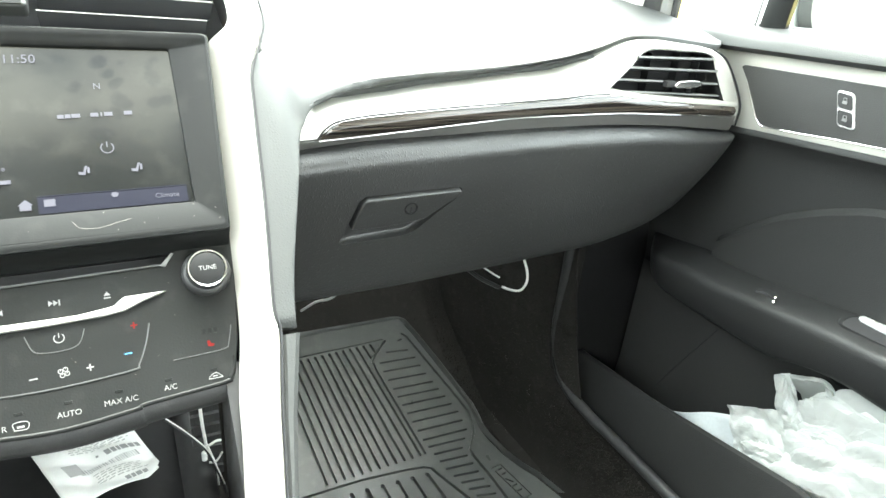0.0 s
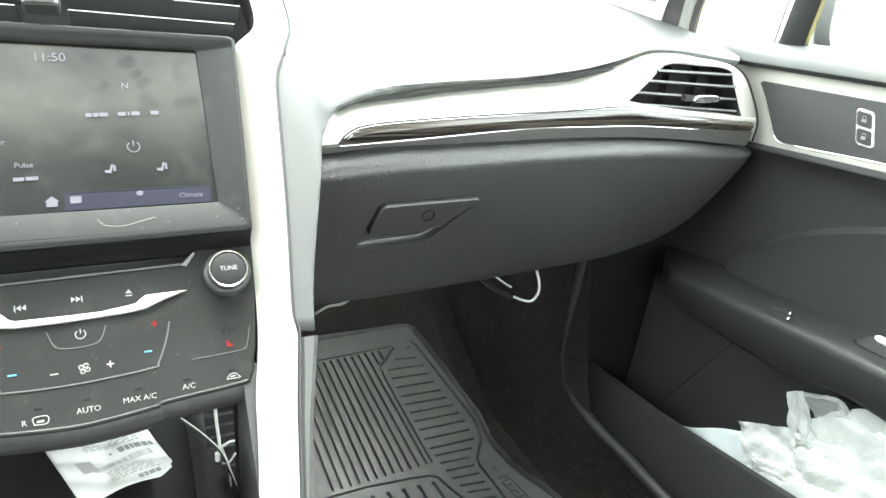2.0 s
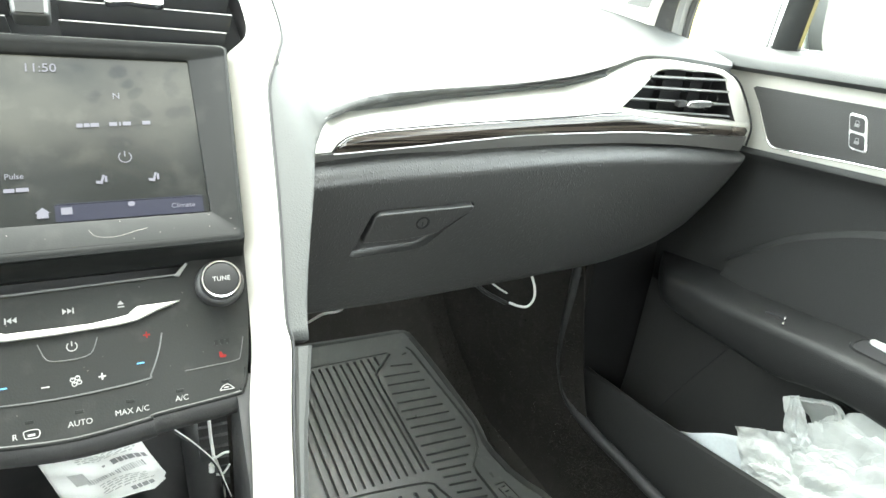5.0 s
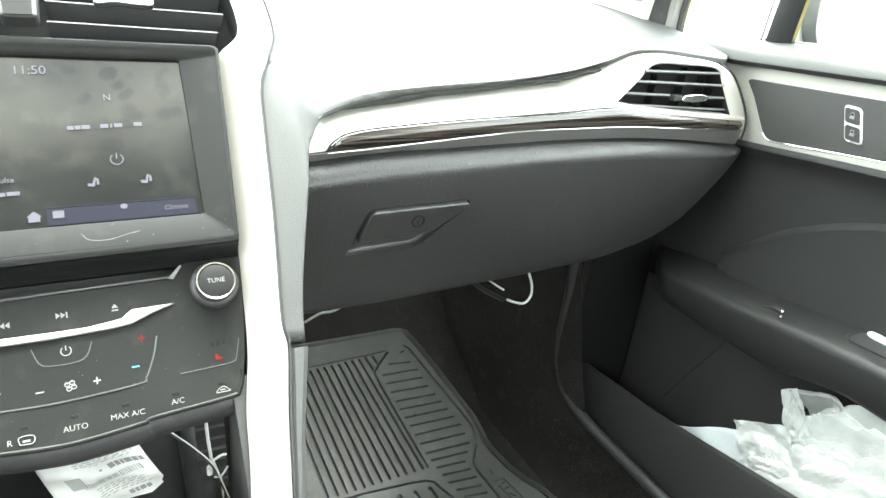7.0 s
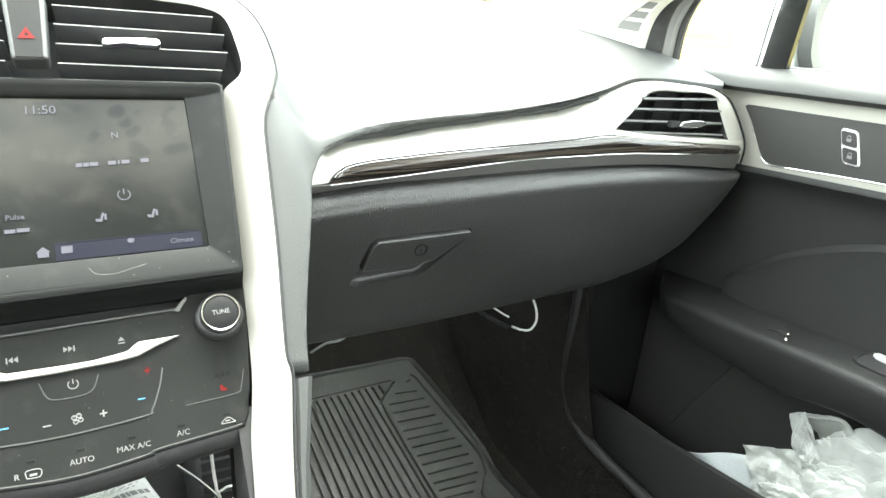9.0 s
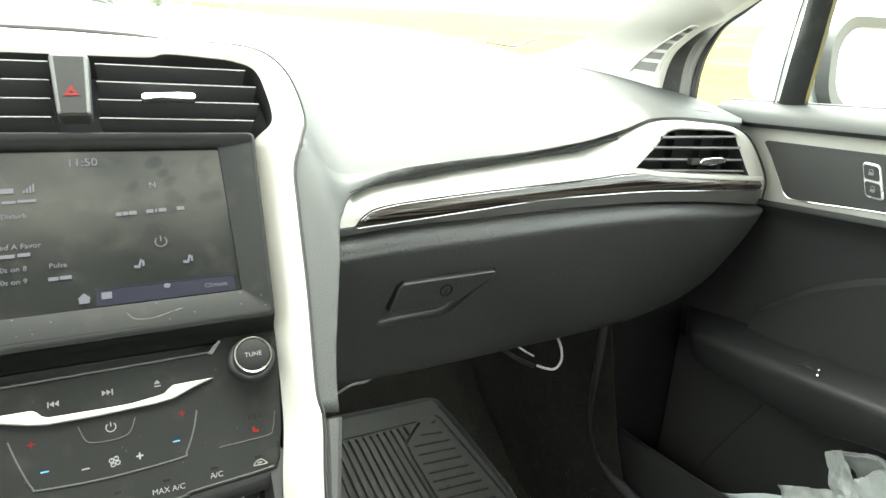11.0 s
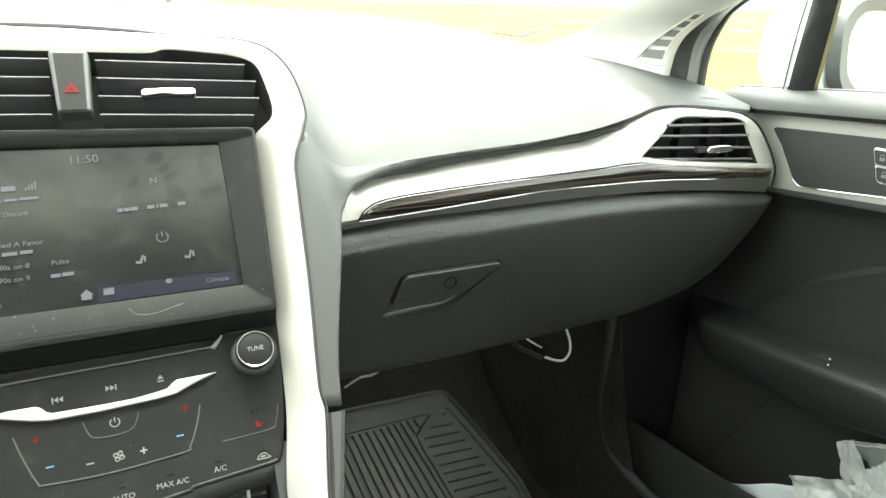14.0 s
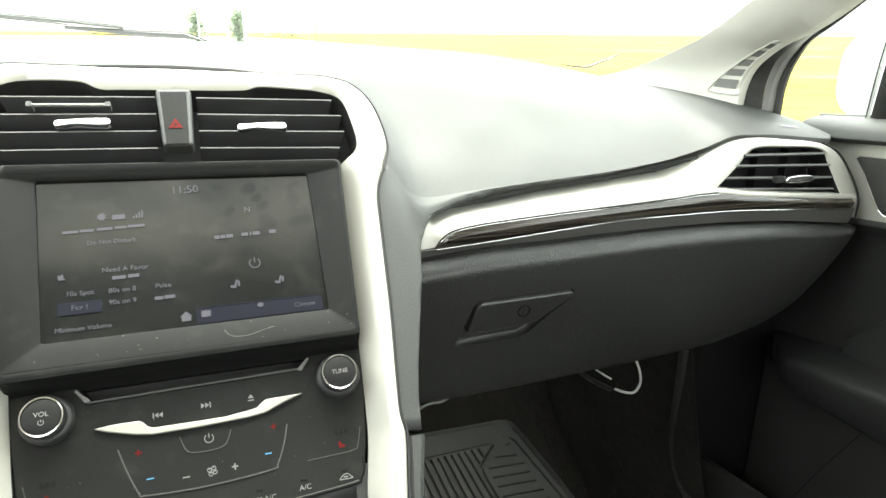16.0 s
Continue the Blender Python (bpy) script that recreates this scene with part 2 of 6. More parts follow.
UI = glow("display_text", (0.6, 0.58, 0.75), 0.022)
UI_BLUE = glow("display_blue", (0.06, 0.08, 0.4), 0.004, (0.003, 0.003, 0.005))


# ---- building helpers ----
def part(name, bm, material, parent=None, label="", smooth=True):
    me = bpy.data.meshes.new(name)
    bmesh.ops.recalc_face_normals(bm, faces=bm.faces)
    bm.to_mesh(me)
    bm.free()
    me.materials.append(material)
    if smooth:
        me.polygons.foreach_set("use_smooth", [True] * len(me.polygons))
        me.set_sharp_from_angle(angle=radians(38))
    ob = new(name, me)
    ob.parent = parent
    if label:
        ob["label"] = label
    return ob


def thing(name, label, category, kind="", group=""):
    return tagged(new(name), label, category, group, kind)


def solid(ob, thickness, offset=-1.0, bevel=0.0, segments=2):
    s = ob.modifiers.new("thickness", "SOLIDIFY")
    s.thickness, s.offset = thickness, offset
    if bevel:
        rounded(ob, bevel, segments)
    return ob


def rounded(ob, width, segments=2):
    b = ob.modifiers.new("edge", "BEVEL")
    b.width, b.segments, b.limit_method, b.angle_limit = width, segments, "ANGLE", radians(35)
    b.harden_normals = True
    return ob


def rows_mesh(rows, closed=False, bm=None):
    """Quads between rows of points; closed joins each row's end to its start."""
    bm = bm or bmesh.new()
    vs = [[bm.verts.new(p) for p in r] for r in rows]
    for a, b in zip(vs, vs[1:]):
        for i in range(len(a) if closed else len(a) - 1):
            j = (i + 1) % len(a)
            bm.faces.new((a[i], a[j], b[j], b[i]))
    return bm


def box(lo, hi, bm=None, m=None):
    bm = bm or bmesh.new()
    lo, hi = Vector(lo), Vector(hi)
    g = bmesh.ops.create_cube(bm, size=1.0, matrix=Matrix.Translation((lo + hi) / 2) @ Matrix.Diagonal((*(hi - lo), 1)))
    if m is not None:
        bmesh.ops.transform(bm, matrix=m, verts=g["verts"])
    return bm


def prism(outline, depth, m=Matrix(), bm=None):
    """An outline of (x, y) raised by depth along z, placed by m."""
    bm = bm or bmesh.new()
    low = [bm.verts.new(m @ Vector((x, y, 0))) for x, y in outline]
    top = [bm.verts.new(m @ Vector((x, y, depth))) for x, y in outline]
    bm.faces.new(top)
    bm.faces.new(low[::-1])
    for i in range(len(low)):
        j = (i + 1) % len(low)
        bm.faces.new((low[i], low[j], top[j], top[i]))
    return bm


def round_outline(x0, y0, x1, y1, r, steps=5):
    out = []
    for cx, cy, a0 in ((x1 - r, y1 - r, 0), (x0 + r, y1 - r, 90), (x0 + r, y0 + r, 180), (x1 - r, y0 + r, 270)):
        out += [(cx + r * math.cos(radians(a0 + 90 * k / steps)), cy + r * math.sin(radians(a0 + 90 * k / steps))) for k in range(steps + 1)]
    return out


def smooth_line(points, n):
    """n points along a soft curve through the given ones."""
    p = [Vector(q) for q in points]
    p = [2 * p[0] - p[1]] + p + [2 * p[-1] - p[-2]]
    out, spans = [], len(p) - 3
    for k in range(n):
        s = min(k * spans / (n - 1), spans - 1e-6)
        i, t = int(s), s - int(s)
        a, b, c, d = p[i:i + 4]
        out.append(0.5 * ((2 * b) + (c - a) * t + (2 * a - 5 * b + 4 * c - d) * t * t + (3 * b - a - 3 * c + d) * t ** 3))
    return out


def tube(points, radius, sides=8, bm=None, flat=1.0, n=None):
    pts = smooth_line(points, n or 8 * len(points))
    bm = bm or bmesh.new()
    rows, up = [], Vector((0.13, 0.21, 1)).normalized()
    for i, p in enumerate(pts):
        d = (pts[min(i + 1, len(pts) - 1)] - pts[max(i - 1, 0)]).normalized()
        s = d.cross(up).normalized()
        u = s.cross(d)
        r = radius(i / (len(pts) - 1)) if callable(radius) else radius
        rows.append([p + r * (math.cos(a) * s + flat * math.sin(a) * u) for a in (2 * math.pi * k / sides for k in range(sides))])
    rows_mesh(rows, True, bm)
    bm.verts.ensure_lookup_table()
    n0 = len(bm.verts) - sides * len(pts)
    bm.faces.new(bm.verts[n0:n0 + sides][::-1])
    bm.faces.new(bm.verts[len(bm.verts) - sides:])
    return bm


def disc_turn(profile, m, sides=40, bm=None):
    """A turned body: profile of (radius, height) round z, placed by m."""
    bm = bm or bmesh.new()
    rows = [[m @ Vector((r * math.cos(a), r * math.sin(a), h)) for a in (2 * math.pi * k / sides for k in range(sides))] for r, h in profile]
    rows_mesh(rows, True, bm)
    bm.verts.ensure_lookup_table()
    bm.faces.new(bm.verts[-sides:])
    return bm


def lettering(name, text, size, m, material, parent, bold=0.0):
    cu = bpy.data.curves.new(name, "FONT")
    cu.body, cu.size, cu.align_x, cu.align_y, cu.extrude, cu.offset = text, size, "CENTER", "CENTER", 0.0001, bold
    cu.resolution_u = 3
    ob = bpy.data.objects.new(name, cu)
    scene.collection.objects.link(ob)
    me = bpy.data.meshes.new_from_object(ob.evaluated_get(bpy.context.evaluated_depsgraph_get()))
    bpy.data.objects.remove(ob)
    me.name = name
    me.transform(m)
    me.materials.clear()
    me.materials.append(material)
    out = new(name, me)
    out.parent = parent
    return out


def curve_of(xs, zs):
    """A soft function through a few values."""
    xs, zs = np.array(xs, float), np.array(zs, float)
    g = np.gradient(zs, xs)

    def f(x):
        x = min(max(x, xs[0]), xs[-1])
        i = min(max(int(np.searchsorted(xs, x)) - 1, 0), len(xs) - 2)
        h = xs[i + 1] - xs[i]
        t = (x - xs[i]) / h
        return float((2 * t ** 3 - 3 * t * t + 1) * zs[i] + (t ** 3 - 2 * t * t + t) * h * g[i] + (3 * t * t - 2 * t ** 3) * zs[i + 1] + (t ** 3 - t * t) * h * g[i + 1])
    return f


def span(a, b, n):
    return [a + (b - a) * k / (n - 1) for k in range(n)]


# The leaning plane of the centre stack: x across, y up the slope, z out of it.
SLOPE = Matrix(((1, 0, 0), (0, 0.67, -0.742), (0, 0.742, 0.67))).to_4x4()
FACE = Matrix.Translation((0, 0, 0.66)) @ SLOPE           # the display's plane, from its top edge
DECK = Matrix.Translation((0, -0.097, 0.529)) @ SLOPE     # the control panel's plane
VENTS = Matrix.Translation((0, 0.018, 0.69)) @ SLOPE      # the centre vents' plane


def on(m, u, v, n=0.0):
    """Place u across, v down the slope, n out of it."""
    return m @ Vector((u, -v, n))


def at_slope(m, u, v, n=0.0):
    return m @ Matrix.Translation((u, -v, n))


def cut(ob, bm, crossing=False):
    """Take the shape bm away from ob's mesh for good; crossing: bm's pieces may run into one another."""
    me = bpy.data.meshes.new("cutter")
    bmesh.ops.recalc_face_normals(bm, faces=bm.faces)
    bm.to_mesh(me)
    bm.free()
    tool = new("cutter", me)
    b = ob.modifiers.new("cut", "BOOLEAN")
    b.object, b.operation, b.solver, b.use_self = tool, "DIFFERENCE", "EXACT", crossing
    out = bpy.data.meshes.new_from_object(ob.evaluated_get(bpy.context.evaluated_depsgraph_get()))
    ob.modifiers.clear()
    out.name = ob.data.name
    ob.data = out
    bpy.data.objects.remove(tool)
    out.polygons.foreach_set("use_smooth", [True] * len(out.polygons))
    out.set_sharp_from_angle(angle=radians(38))
    return ob


def face_towards(ob, way):
    me = ob.data
    total = Vector((0, 0, 0))
    for f in me.polygons:
        total += f.normal * f.area
    if total.dot(Vector(way)) < 0:
        me.flip_normals()
    return ob


# ---- outside ----
ground_mat = mat("dry_field", (0.31, 0.243, 0.032), 0.95, grain=0.6, scale=1.2, vary=0.6, patch=0.1, spec=0.1)
bm = bmesh.new()
bmesh.ops.create_grid(bm, x_segments=8, y_segments=8, size=2500, matrix=Matrix.Translation((0, 0, -0.36)))
gn, gl = ground_mat.node_tree.nodes, ground_mat.node_tree.links
bare, edge_of, blend_in = gn.new("ShaderNodeTexNoise"), gn.new("ShaderNodeMapRange"), gn.new("ShaderNodeMix")  # bare pale patches among the dry grass
bare.inputs["Scale"].default_value, bare.inputs["Detail"].default_value = 0.11, 5
gl.new(gn["Texture Coordinate"].outputs["Object"], bare.inputs["Vector"])
edge_of.inputs["From Min"].default_value, edge_of.inputs["From Max"].default_value = 0.62, 0.85
gl.new(bare.outputs[0], edge_of.inputs["Value"])
blend_in.data_type = "RGBA"
blend_in.inputs["B"].default_value = (0.4, 0.36, 0.2, 1)
gl.new(edge_of.outputs[0], blend_in.inputs["Factor"])
gl.new(gn["Vector Math"].outputs[0], blend_in.inputs["A"])
gl.new(blend_in.outputs["Result"], gn["Principled BSDF"].inputs["Base Color"])
tagged(part("ground", bm, ground_mat), "flat dry yellow field reaching the horizon", "ground", kind="structure")
lot_mat = mat("pale_gravel_lot", (0.4, 0.39, 0.36), 0.95, grain=0.8, scale=40, vary=0.15, patch=0.8, spec=0.1)
# far left reach is pale in place of windscreen glare over the field
bm = prism([(-400, -25), (5.5, -25), (5.5, 7), (12, 28), (14.5, 42), (14.2, 66), (13, 122), (5, 173), (-400, 300)], 0.048, Matrix.Translation((0, 0, -0.4)))
tagged(part("pavement", bm, lot_mat), "pale worn gravel parking surface, its far left reach standing for glare", "pavement", kind="structure")

# leaf green paled to stand for haze and glare
LEAF = mat("hazed_far_leaves", (0.18, 0.215, 0.165), 0.8, vary=0.3, patch=1.0)
ln, ll = LEAF.node_tree.nodes, LEAF.node_tree.links
thin, both = ln.new("ShaderNodeBsdfTranslucent"), ln.new("ShaderNodeMixShader")  # sunlight through the leaves
thin.inputs[0].default_value = (0.45, 0.52, 0.41, 1)
both.inputs[0].default_value = 0.5
ll.new(ln["Principled BSDF"].outputs[0], both.inputs[1])
ll.new(thin.outputs[0], both.inputs[2])
ll.new(both.outputs[0], ln["Material Output"].inputs[0])
BARK = mat("bark", (0.16, 0.13, 0.1), 0.9, vary=0.2)


def far_tree(x, y, height, spread, seed):
    """A bushy tree, its crown reaching nearly to the ground."""
    rng = random.Random(seed)
    t = thing("tree", "bushy green tree at the field's far edge, paled for haze", "tree", group="far trees")
    t.location = (x, y, -0.36)
    part("trunk", tube([(0, 0, 0), (0.05, 0, height * 0.3), (0, 0.1, height * 0.75)], height * 0.02, 7), BARK, t)
    bm = bmesh.new()
    for k in range(9):
        a, h = 2.4 * k + rng.uniform(-0.5, 0.5), 0.12 + 0.09 * k
        reach = spread * (1 - h) ** 0.45 * rng.uniform(0.4, 0.75)
        middle, size = Vector((reach * math.cos(a), reach * math.sin(a), height * h)), spread * rng.uniform(0.6, 0.85) * (1.15 - 0.5 * h)
        for _ in range(240):
            way = Vector((rng.gauss(0, 1), rng.gauss(0, 1), rng.gauss(0, 1))).normalized()
            c = middle + way * size * rng.uniform(0.5, 1.0)
            c.z = max(c.z, 0.1)
            bm.faces.new([bm.verts.new(c + Vector([rng.gauss(0, 0.11) for _ in range(3)])) for _ in range(3)])
    part("crown", bm, LEAF, t, smooth=False)
    return t


far_tree(-1.5, 86, 3.9, 1.45, 3)
far_tree(3.35, 86, 4.0, 1.2, 4)
POLE = mat("pale_painted_pole", (0.7, 0.7, 0.68), 0.6, vary=0.08, patch=2.0)
for px, tall in ((-0.74, 3.3), (1.53, 3.2), (2.85, 3.3)):
    pole = thing("utility_pole", "thin pale roadside pole beyond the field", "pole", group="roadside poles")
    pole.location = (px, 60, -0.36)
    part("shaft", tube([(0, 0, 0), (0, 0, tall)], 0.05, 8), POLE, pole)
    part("cap", disc_turn([(0.06, 0), (0.06, 0.05), (0.02, 0.09)], Matrix.Translation((0, 0, tall)), 10), POLE, pole)
post = thing("fence_post", "weathered leaning post at the field's edge", "post")
post.location = (12.6, 86, -0.36)
part("shaft", tube([(0.1, 0, 0), (0.0, 0, 1.7), (-0.25, 0, 2.5)], 0.07, 7), BARK, post)
rng = random.Random(12)
bm = bmesh.new()
for _ in range(700):
    c = Vector((rng.uniform(13, 23), 170 + rng.uniform(-1, 1), -0.3 + rng.uniform(0, 1.7) * rng.uniform(0.5, 1)))
    bm.faces.new([bm.verts.new(c + Vector([rng.gauss(0, 0.2) for _ in range(3)])) for _ in range(3)])
tagged(part("hedge", bm, LEAF, smooth=False), "low green hedge far beyond the field, paled for haze", "hedge", kind="stuff")

# car body: bonnet, cowl, wipers, door mirror
body = thing("car_body", "pale painted bonnet seen over the dash", "car body", kind="structure")
rows = [[(x, y, 0.735 - 0.05 * (x / 0.8) ** 2 - 0.06 * ((y - 0.95) / 0.9) ** 2 - (0.03 if abs(x) > 0.72 else 0)) for x in span(-0.8, 0.8, 25)] for y in span(0.95, 1.85, 14)]
solid(part("bonnet", rows_mesh(rows), BODY, body), 0.02)
solid(part("cowl", rows_mesh([[(x, y, 0.67 - 0.06 * (x / 0.8) ** 2 - 0.02 * (y > 0.8)) for x in span(-0.6, 0.3, 17)] for y in (0.66, 0.78, 0.94)]), BLACK, body), 0.02)
part("wing", box((0.795, -0.9, -0.1), (0.86, 1.9, 0.62)), BODY, body)
WIPER = mat("weathered_wiper", (0.12, 0.12, 0.115), 0.5, grain=0.2, scale=400, vary=0.2, patch=20)


def wiper(body, lip, deep):
    w = thing("wiper", "weathered black wiper blade at the windscreen's foot", "wiper", group="wipers")
    pts = [Vector(p) for p in body]
    rows = [[p + Vector((0, 0, 0)), p + Vector((0, -0.006, -0.002)), p + Vector((0, -0.006, -d)), p + Vector((0, 0.002, -d - 0.001))] for p, d in zip(pts, deep)]
    part("arm", rows_mesh(rows), WIPER, w)
    part("spine", tube([p + Vector((0, -0.005, -0.0002)) for p in pts], 0.0009, 6), BLACK, w)
    part("blade", tube([Vector(p) for p in lip], 0.0016, 6, flat=0.7), BLACK, w, "black rubber lip")
    return w


wiper([(-0.35, 0.8, 0.7955), (-0.25, 0.8, 0.7875), (-0.186, 0.8, 0.7815), (-0.11, 0.8, 0.7725)], [(-0.35, 0.79, 0.789), (-0.25, 0.79, 0.78), (-0.193, 0.79, 0.7745)], (0.006, 0.006, 0.005, 0.004))
wiper([(-0.2, 0.8, 0.772), (-0.12, 0.8, 0.7675), (-0.0826, 0.8, 0.7651), (-0.0139, 0.8, 0.7627), (0.0226, 0.8, 0.7497)], [(-0.16, 0.79, 0.7605), (-0.0836, 0.79, 0.7567), (-0.0178, 0.79, 0.7532)], (0.004, 0.007, 0.008, 0.009, 0.001))
wiper([(0.732, 0.8, 0.7045), (0.7779, 0.8, 0.6995), (0.806, 0.8, 0.6985), (0.8472, 0.8, 0.7119), (0.8862, 0.8, 0.7249)], [(0.745, 0.79, 0.7025), (0.7921, 0.79, 0.6968), (0.85, 0.79, 0.711)], (0.001, 0.003, 0.004, 0.003, 0.001))

mirror = thing("door_mirror", "pale painted door mirror with a grey rim outside the window", "mirror")
bm = bmesh.new()
bmesh.ops.create_uvsphere(bm, u_segments=32, v_segments=20, radius=1.0)
for v in bm.verts:
    q = v.co
    q.x, q.y, q.z = (math.copysign(abs(c) ** 0.62, c) for c in q)
    if q.y < 0:
        q.y *= 0.15
    v.co = Vector((0.985 + 0.122 * q.x, 0.135 + 0.13 * q.y, 0.712 + 0.074 * q.z))
part("housing", bm, BODY, mirror)
MY = Matrix.Translation((0.99, 0.12, 0.712)) @ pose(0, 0, 0, 82, 0, 0)
outer, inner = round_outline(-0.116, -0.066, 0.122, 0.066, 0.05, 8), round_outline(-0.099, -0.052, 0.105, 0.052, 0.042, 8)
part("rim", rows_mesh([[MY @ Vector((x, y, z)) for x, y in loop] for loop, z in ((outer, 0.0), (outer, 0.02), (inner, 0.018), (inner, 0.008))], True), SWITCH, mirror, "grey plastic rim")
part("glass", prism(inner, 0.004, MY @ Matrix.Translation((0, 0, 0.006))), MIRROR, mirror)
part("foot", box((0.76, 0.1, 0.62), (0.95, 0.15, 0.655)), BLACK, mirror)

# ---- cabin shell ----
HEAD = mat("headliner_cloth", (0.7, 0.69, 0.66), 0.95, grain=0.4, scale=600, vary=0.05)
roof = rows_mesh([[(x, y, 1.12 - 0.07 * (x / 0.6) ** 2 - 0.04 * ((y + 0.6) / 0.9) ** 2) for x in span(-0.6, 0.6, 13)] for y in span(-0.25, -1.6, 12)])
tagged(solid(face_towards(part("ceiling", roof, HEAD), (0, 0, -1)), 0.03), "light grey cloth headliner", "ceiling", kind="structure")
bm = rows_mesh([[(x, y, z) for x in span(-0.75, 0.72, 20)] for y, z in ((0.66, 0.36), (0.58, 0.25), (0.5, 0.155), (0.44, 0.09), (0.38, 0.053), (0.31, 0.022), (0.25, 0.004), (0.19, -0.003), (0.1, -0.004), (-0.5, -0.004), (-1.6, -0.004))])
tagged(solid(face_towards(part("floor", bm, CARPET), (0, 0, 1)), 0.02), "charcoal carpet over the footwell floor", "carpet", kind="structure")
bm = box((-0.8, 0.66, 0.0), (0.8, 0.69, 0.64))
tagged(part("wall_front", bm, CARPET), "dark carpeted bulkhead behind the dash", "bulkhead", kind="structure")
# added out of view; height and dark tone set the light from behind
bm = box((-0.82, -1.6, -0.05), (0.82, -1.5, 0.62))
tagged(part("wall_back", bm, LIFTED_GREY), "unseen plain dark wall added to close the cabin's rear", "wall", kind="structure")
bm = box((-0.8, -1.6, -0.05), (-0.72, 0.66, 0.66))
# upper box added out of view to block light from the left rear
box((-0.8, -1.6, 0.66), (-0.72, -0.7, 1.1), bm)
tagged(part("wall_left", bm, DOOR), "unseen plain dark far side of the cabin, raised at the rear to block light", "wall", kind="structure")
for y0, x in ((-0.62, 0.68), (-0.62, -0.7)):
    bm = rows_mesh([[(x, y0, 0.66), (x, y0 - 0.12, 0.66)], [(x * 0.82, y0 - 0.08, 1.1), (x * 0.82, y0 - 0.2, 1.1)]])
    tagged(solid(part("trim", bm, BEIGE), 0.04), "light grey door pillar trim", "pillar trim", kind="structure")
# windscreen and side panes
bm = rows_mesh([[(x, 0.72 - 0.05 * (x / 0.6) ** 2, 0.735 - 0.03 * (x / 0.6) ** 2) for x in span(-0.62, 0.62, 17)], [(0.88 * x, -0.2 - 0.04 * (x / 0.6) ** 2, 1.1 - 0.03 * (x / 0.6) ** 2) for x in span(-0.62, 0.62, 17)]])
pane = face_towards(part("windscreen", bm, GLASS), (0, -1, -1))
tagged(pane, "clear sloping windscreen glass", "windscreen", kind="structure").visible_shadow = False
bm = rows_mesh([[(0.735, y, 0.64) for y in span(0.2, -0.6, 5)], [(0.62, y * 0.7 - 0.1, 1.08) for y in span(0.2, -0.6, 5)]])
pane = face_towards(part("window_1", bm, GLASS), (-1, 0, 0))
tagged(pane, "clear side window glass in the passenger door", "window", kind="structure").visible_shadow = False

bm = box((0.742, -1.6, -0.05), (0.79, 0.66, 0.63))
tagged(part("wall_right", bm, DOOR), "dark inner skin of the door side", "wall", kind="structure")

# side of the footwell and door opening
rows = []
for y in span(-1.2, 0.62, 60):
    top = 0.142 + 0.32 * max(0.0, min(1.0, (y - 0.06) / 0.1)) ** 1.4
    foot = 0.575 - 0.05 * max(0, y - 0.1)
    rows.append([(foot - 0.02, y, 0.0), (foot, y, 0.006), (foot + 0.012, y, 0.04), (foot + 0.02, y, 0.5 * top), (foot + 0.028, y, top), (foot + 0.034, y, top - 0.02)])
tagged(part("trim_sill", rows_mesh(rows), CARPET), "charcoal carpet up the side of the footwell", "carpet", kind="structure")
seal = thing("door_seal", "black rubber seal round the door opening", "door seal")
part("strip", tube([(0.598, 0.15, 0.48), (0.6, 0.147, 0.33), (0.6, 0.146, 0.23), (0.601, 0.132, 0.18), (0.602, 0.1, 0.152), (0.602, 0.036, 0.145), (0.602, -0.067, 0.148), (0.602, -0.6, 0.15)], 0.008, 10, n=70), BLACK, seal)
# blackened for the shade beside the footwell
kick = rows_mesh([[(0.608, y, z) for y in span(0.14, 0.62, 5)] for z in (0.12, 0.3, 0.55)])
tagged(solid(part("trim_kick", kick, HINGE_SHADE), 0.01), "trim beside the footwell, blackened to stand for shade", "trim", kind="structure")

# ---- dashboard ----
lip = curve_of([0.10, 0.12, 0.14, 0.155, 0.168, 0.178, 0.19, 0.2, 0.225, 0.289, 0.4, 0.457, 0.496, 0.52, 0.55, 0.63, 0.70], [0.742, 0.728, 0.701, 0.673, 0.650, 0.636, 0.6285, 0.6275, 0.6295, 0.634, 0.641, 0.649, 0.659, 0.668, 0.669, 0.661, 0.654])
crown = curve_of([-0.6, -0.2, 0.0, 0.2, 0.4, 0.6, 0.72], [0.70, 0.745, 0.752, 0.748, 0.735, 0.70, 0.682])
x_in = curve_of([-0.15, -0.125, -0.06, -0.013, 0.015, 0.03, 0.04, 0.051, 0.059, 0.064, 0.0665, 0.071, 0.075], [0.129, 0.126, 0.135, 0.142, 0.158, 0.156, 0.149, 0.131, 0.1, 0.05, 0.0, -0.3, -0.62])
x_out = curve_of([-0.15, -0.137, -0.062, -0.045, -0.02, -0.002, 0.007, 0.015, 0.021, 0.026, 0.029, 0.033], [0.139, 0.140, 0.163, 0.168, 0.1775, 0.1865, 0.194, 0.207, 0.224, 0.25, 0.285, 0.655])
edge_drop = curve_of([-0.137, -0.06, -0.04, -0.012, 0.0, 0.007, 0.021, 0.029, 0.0315, 0.04], [0.002, 0.003, 0.006, 0.011, 0.008, 0.006, 0.0045, 0.0035, 0.0, 0.0])


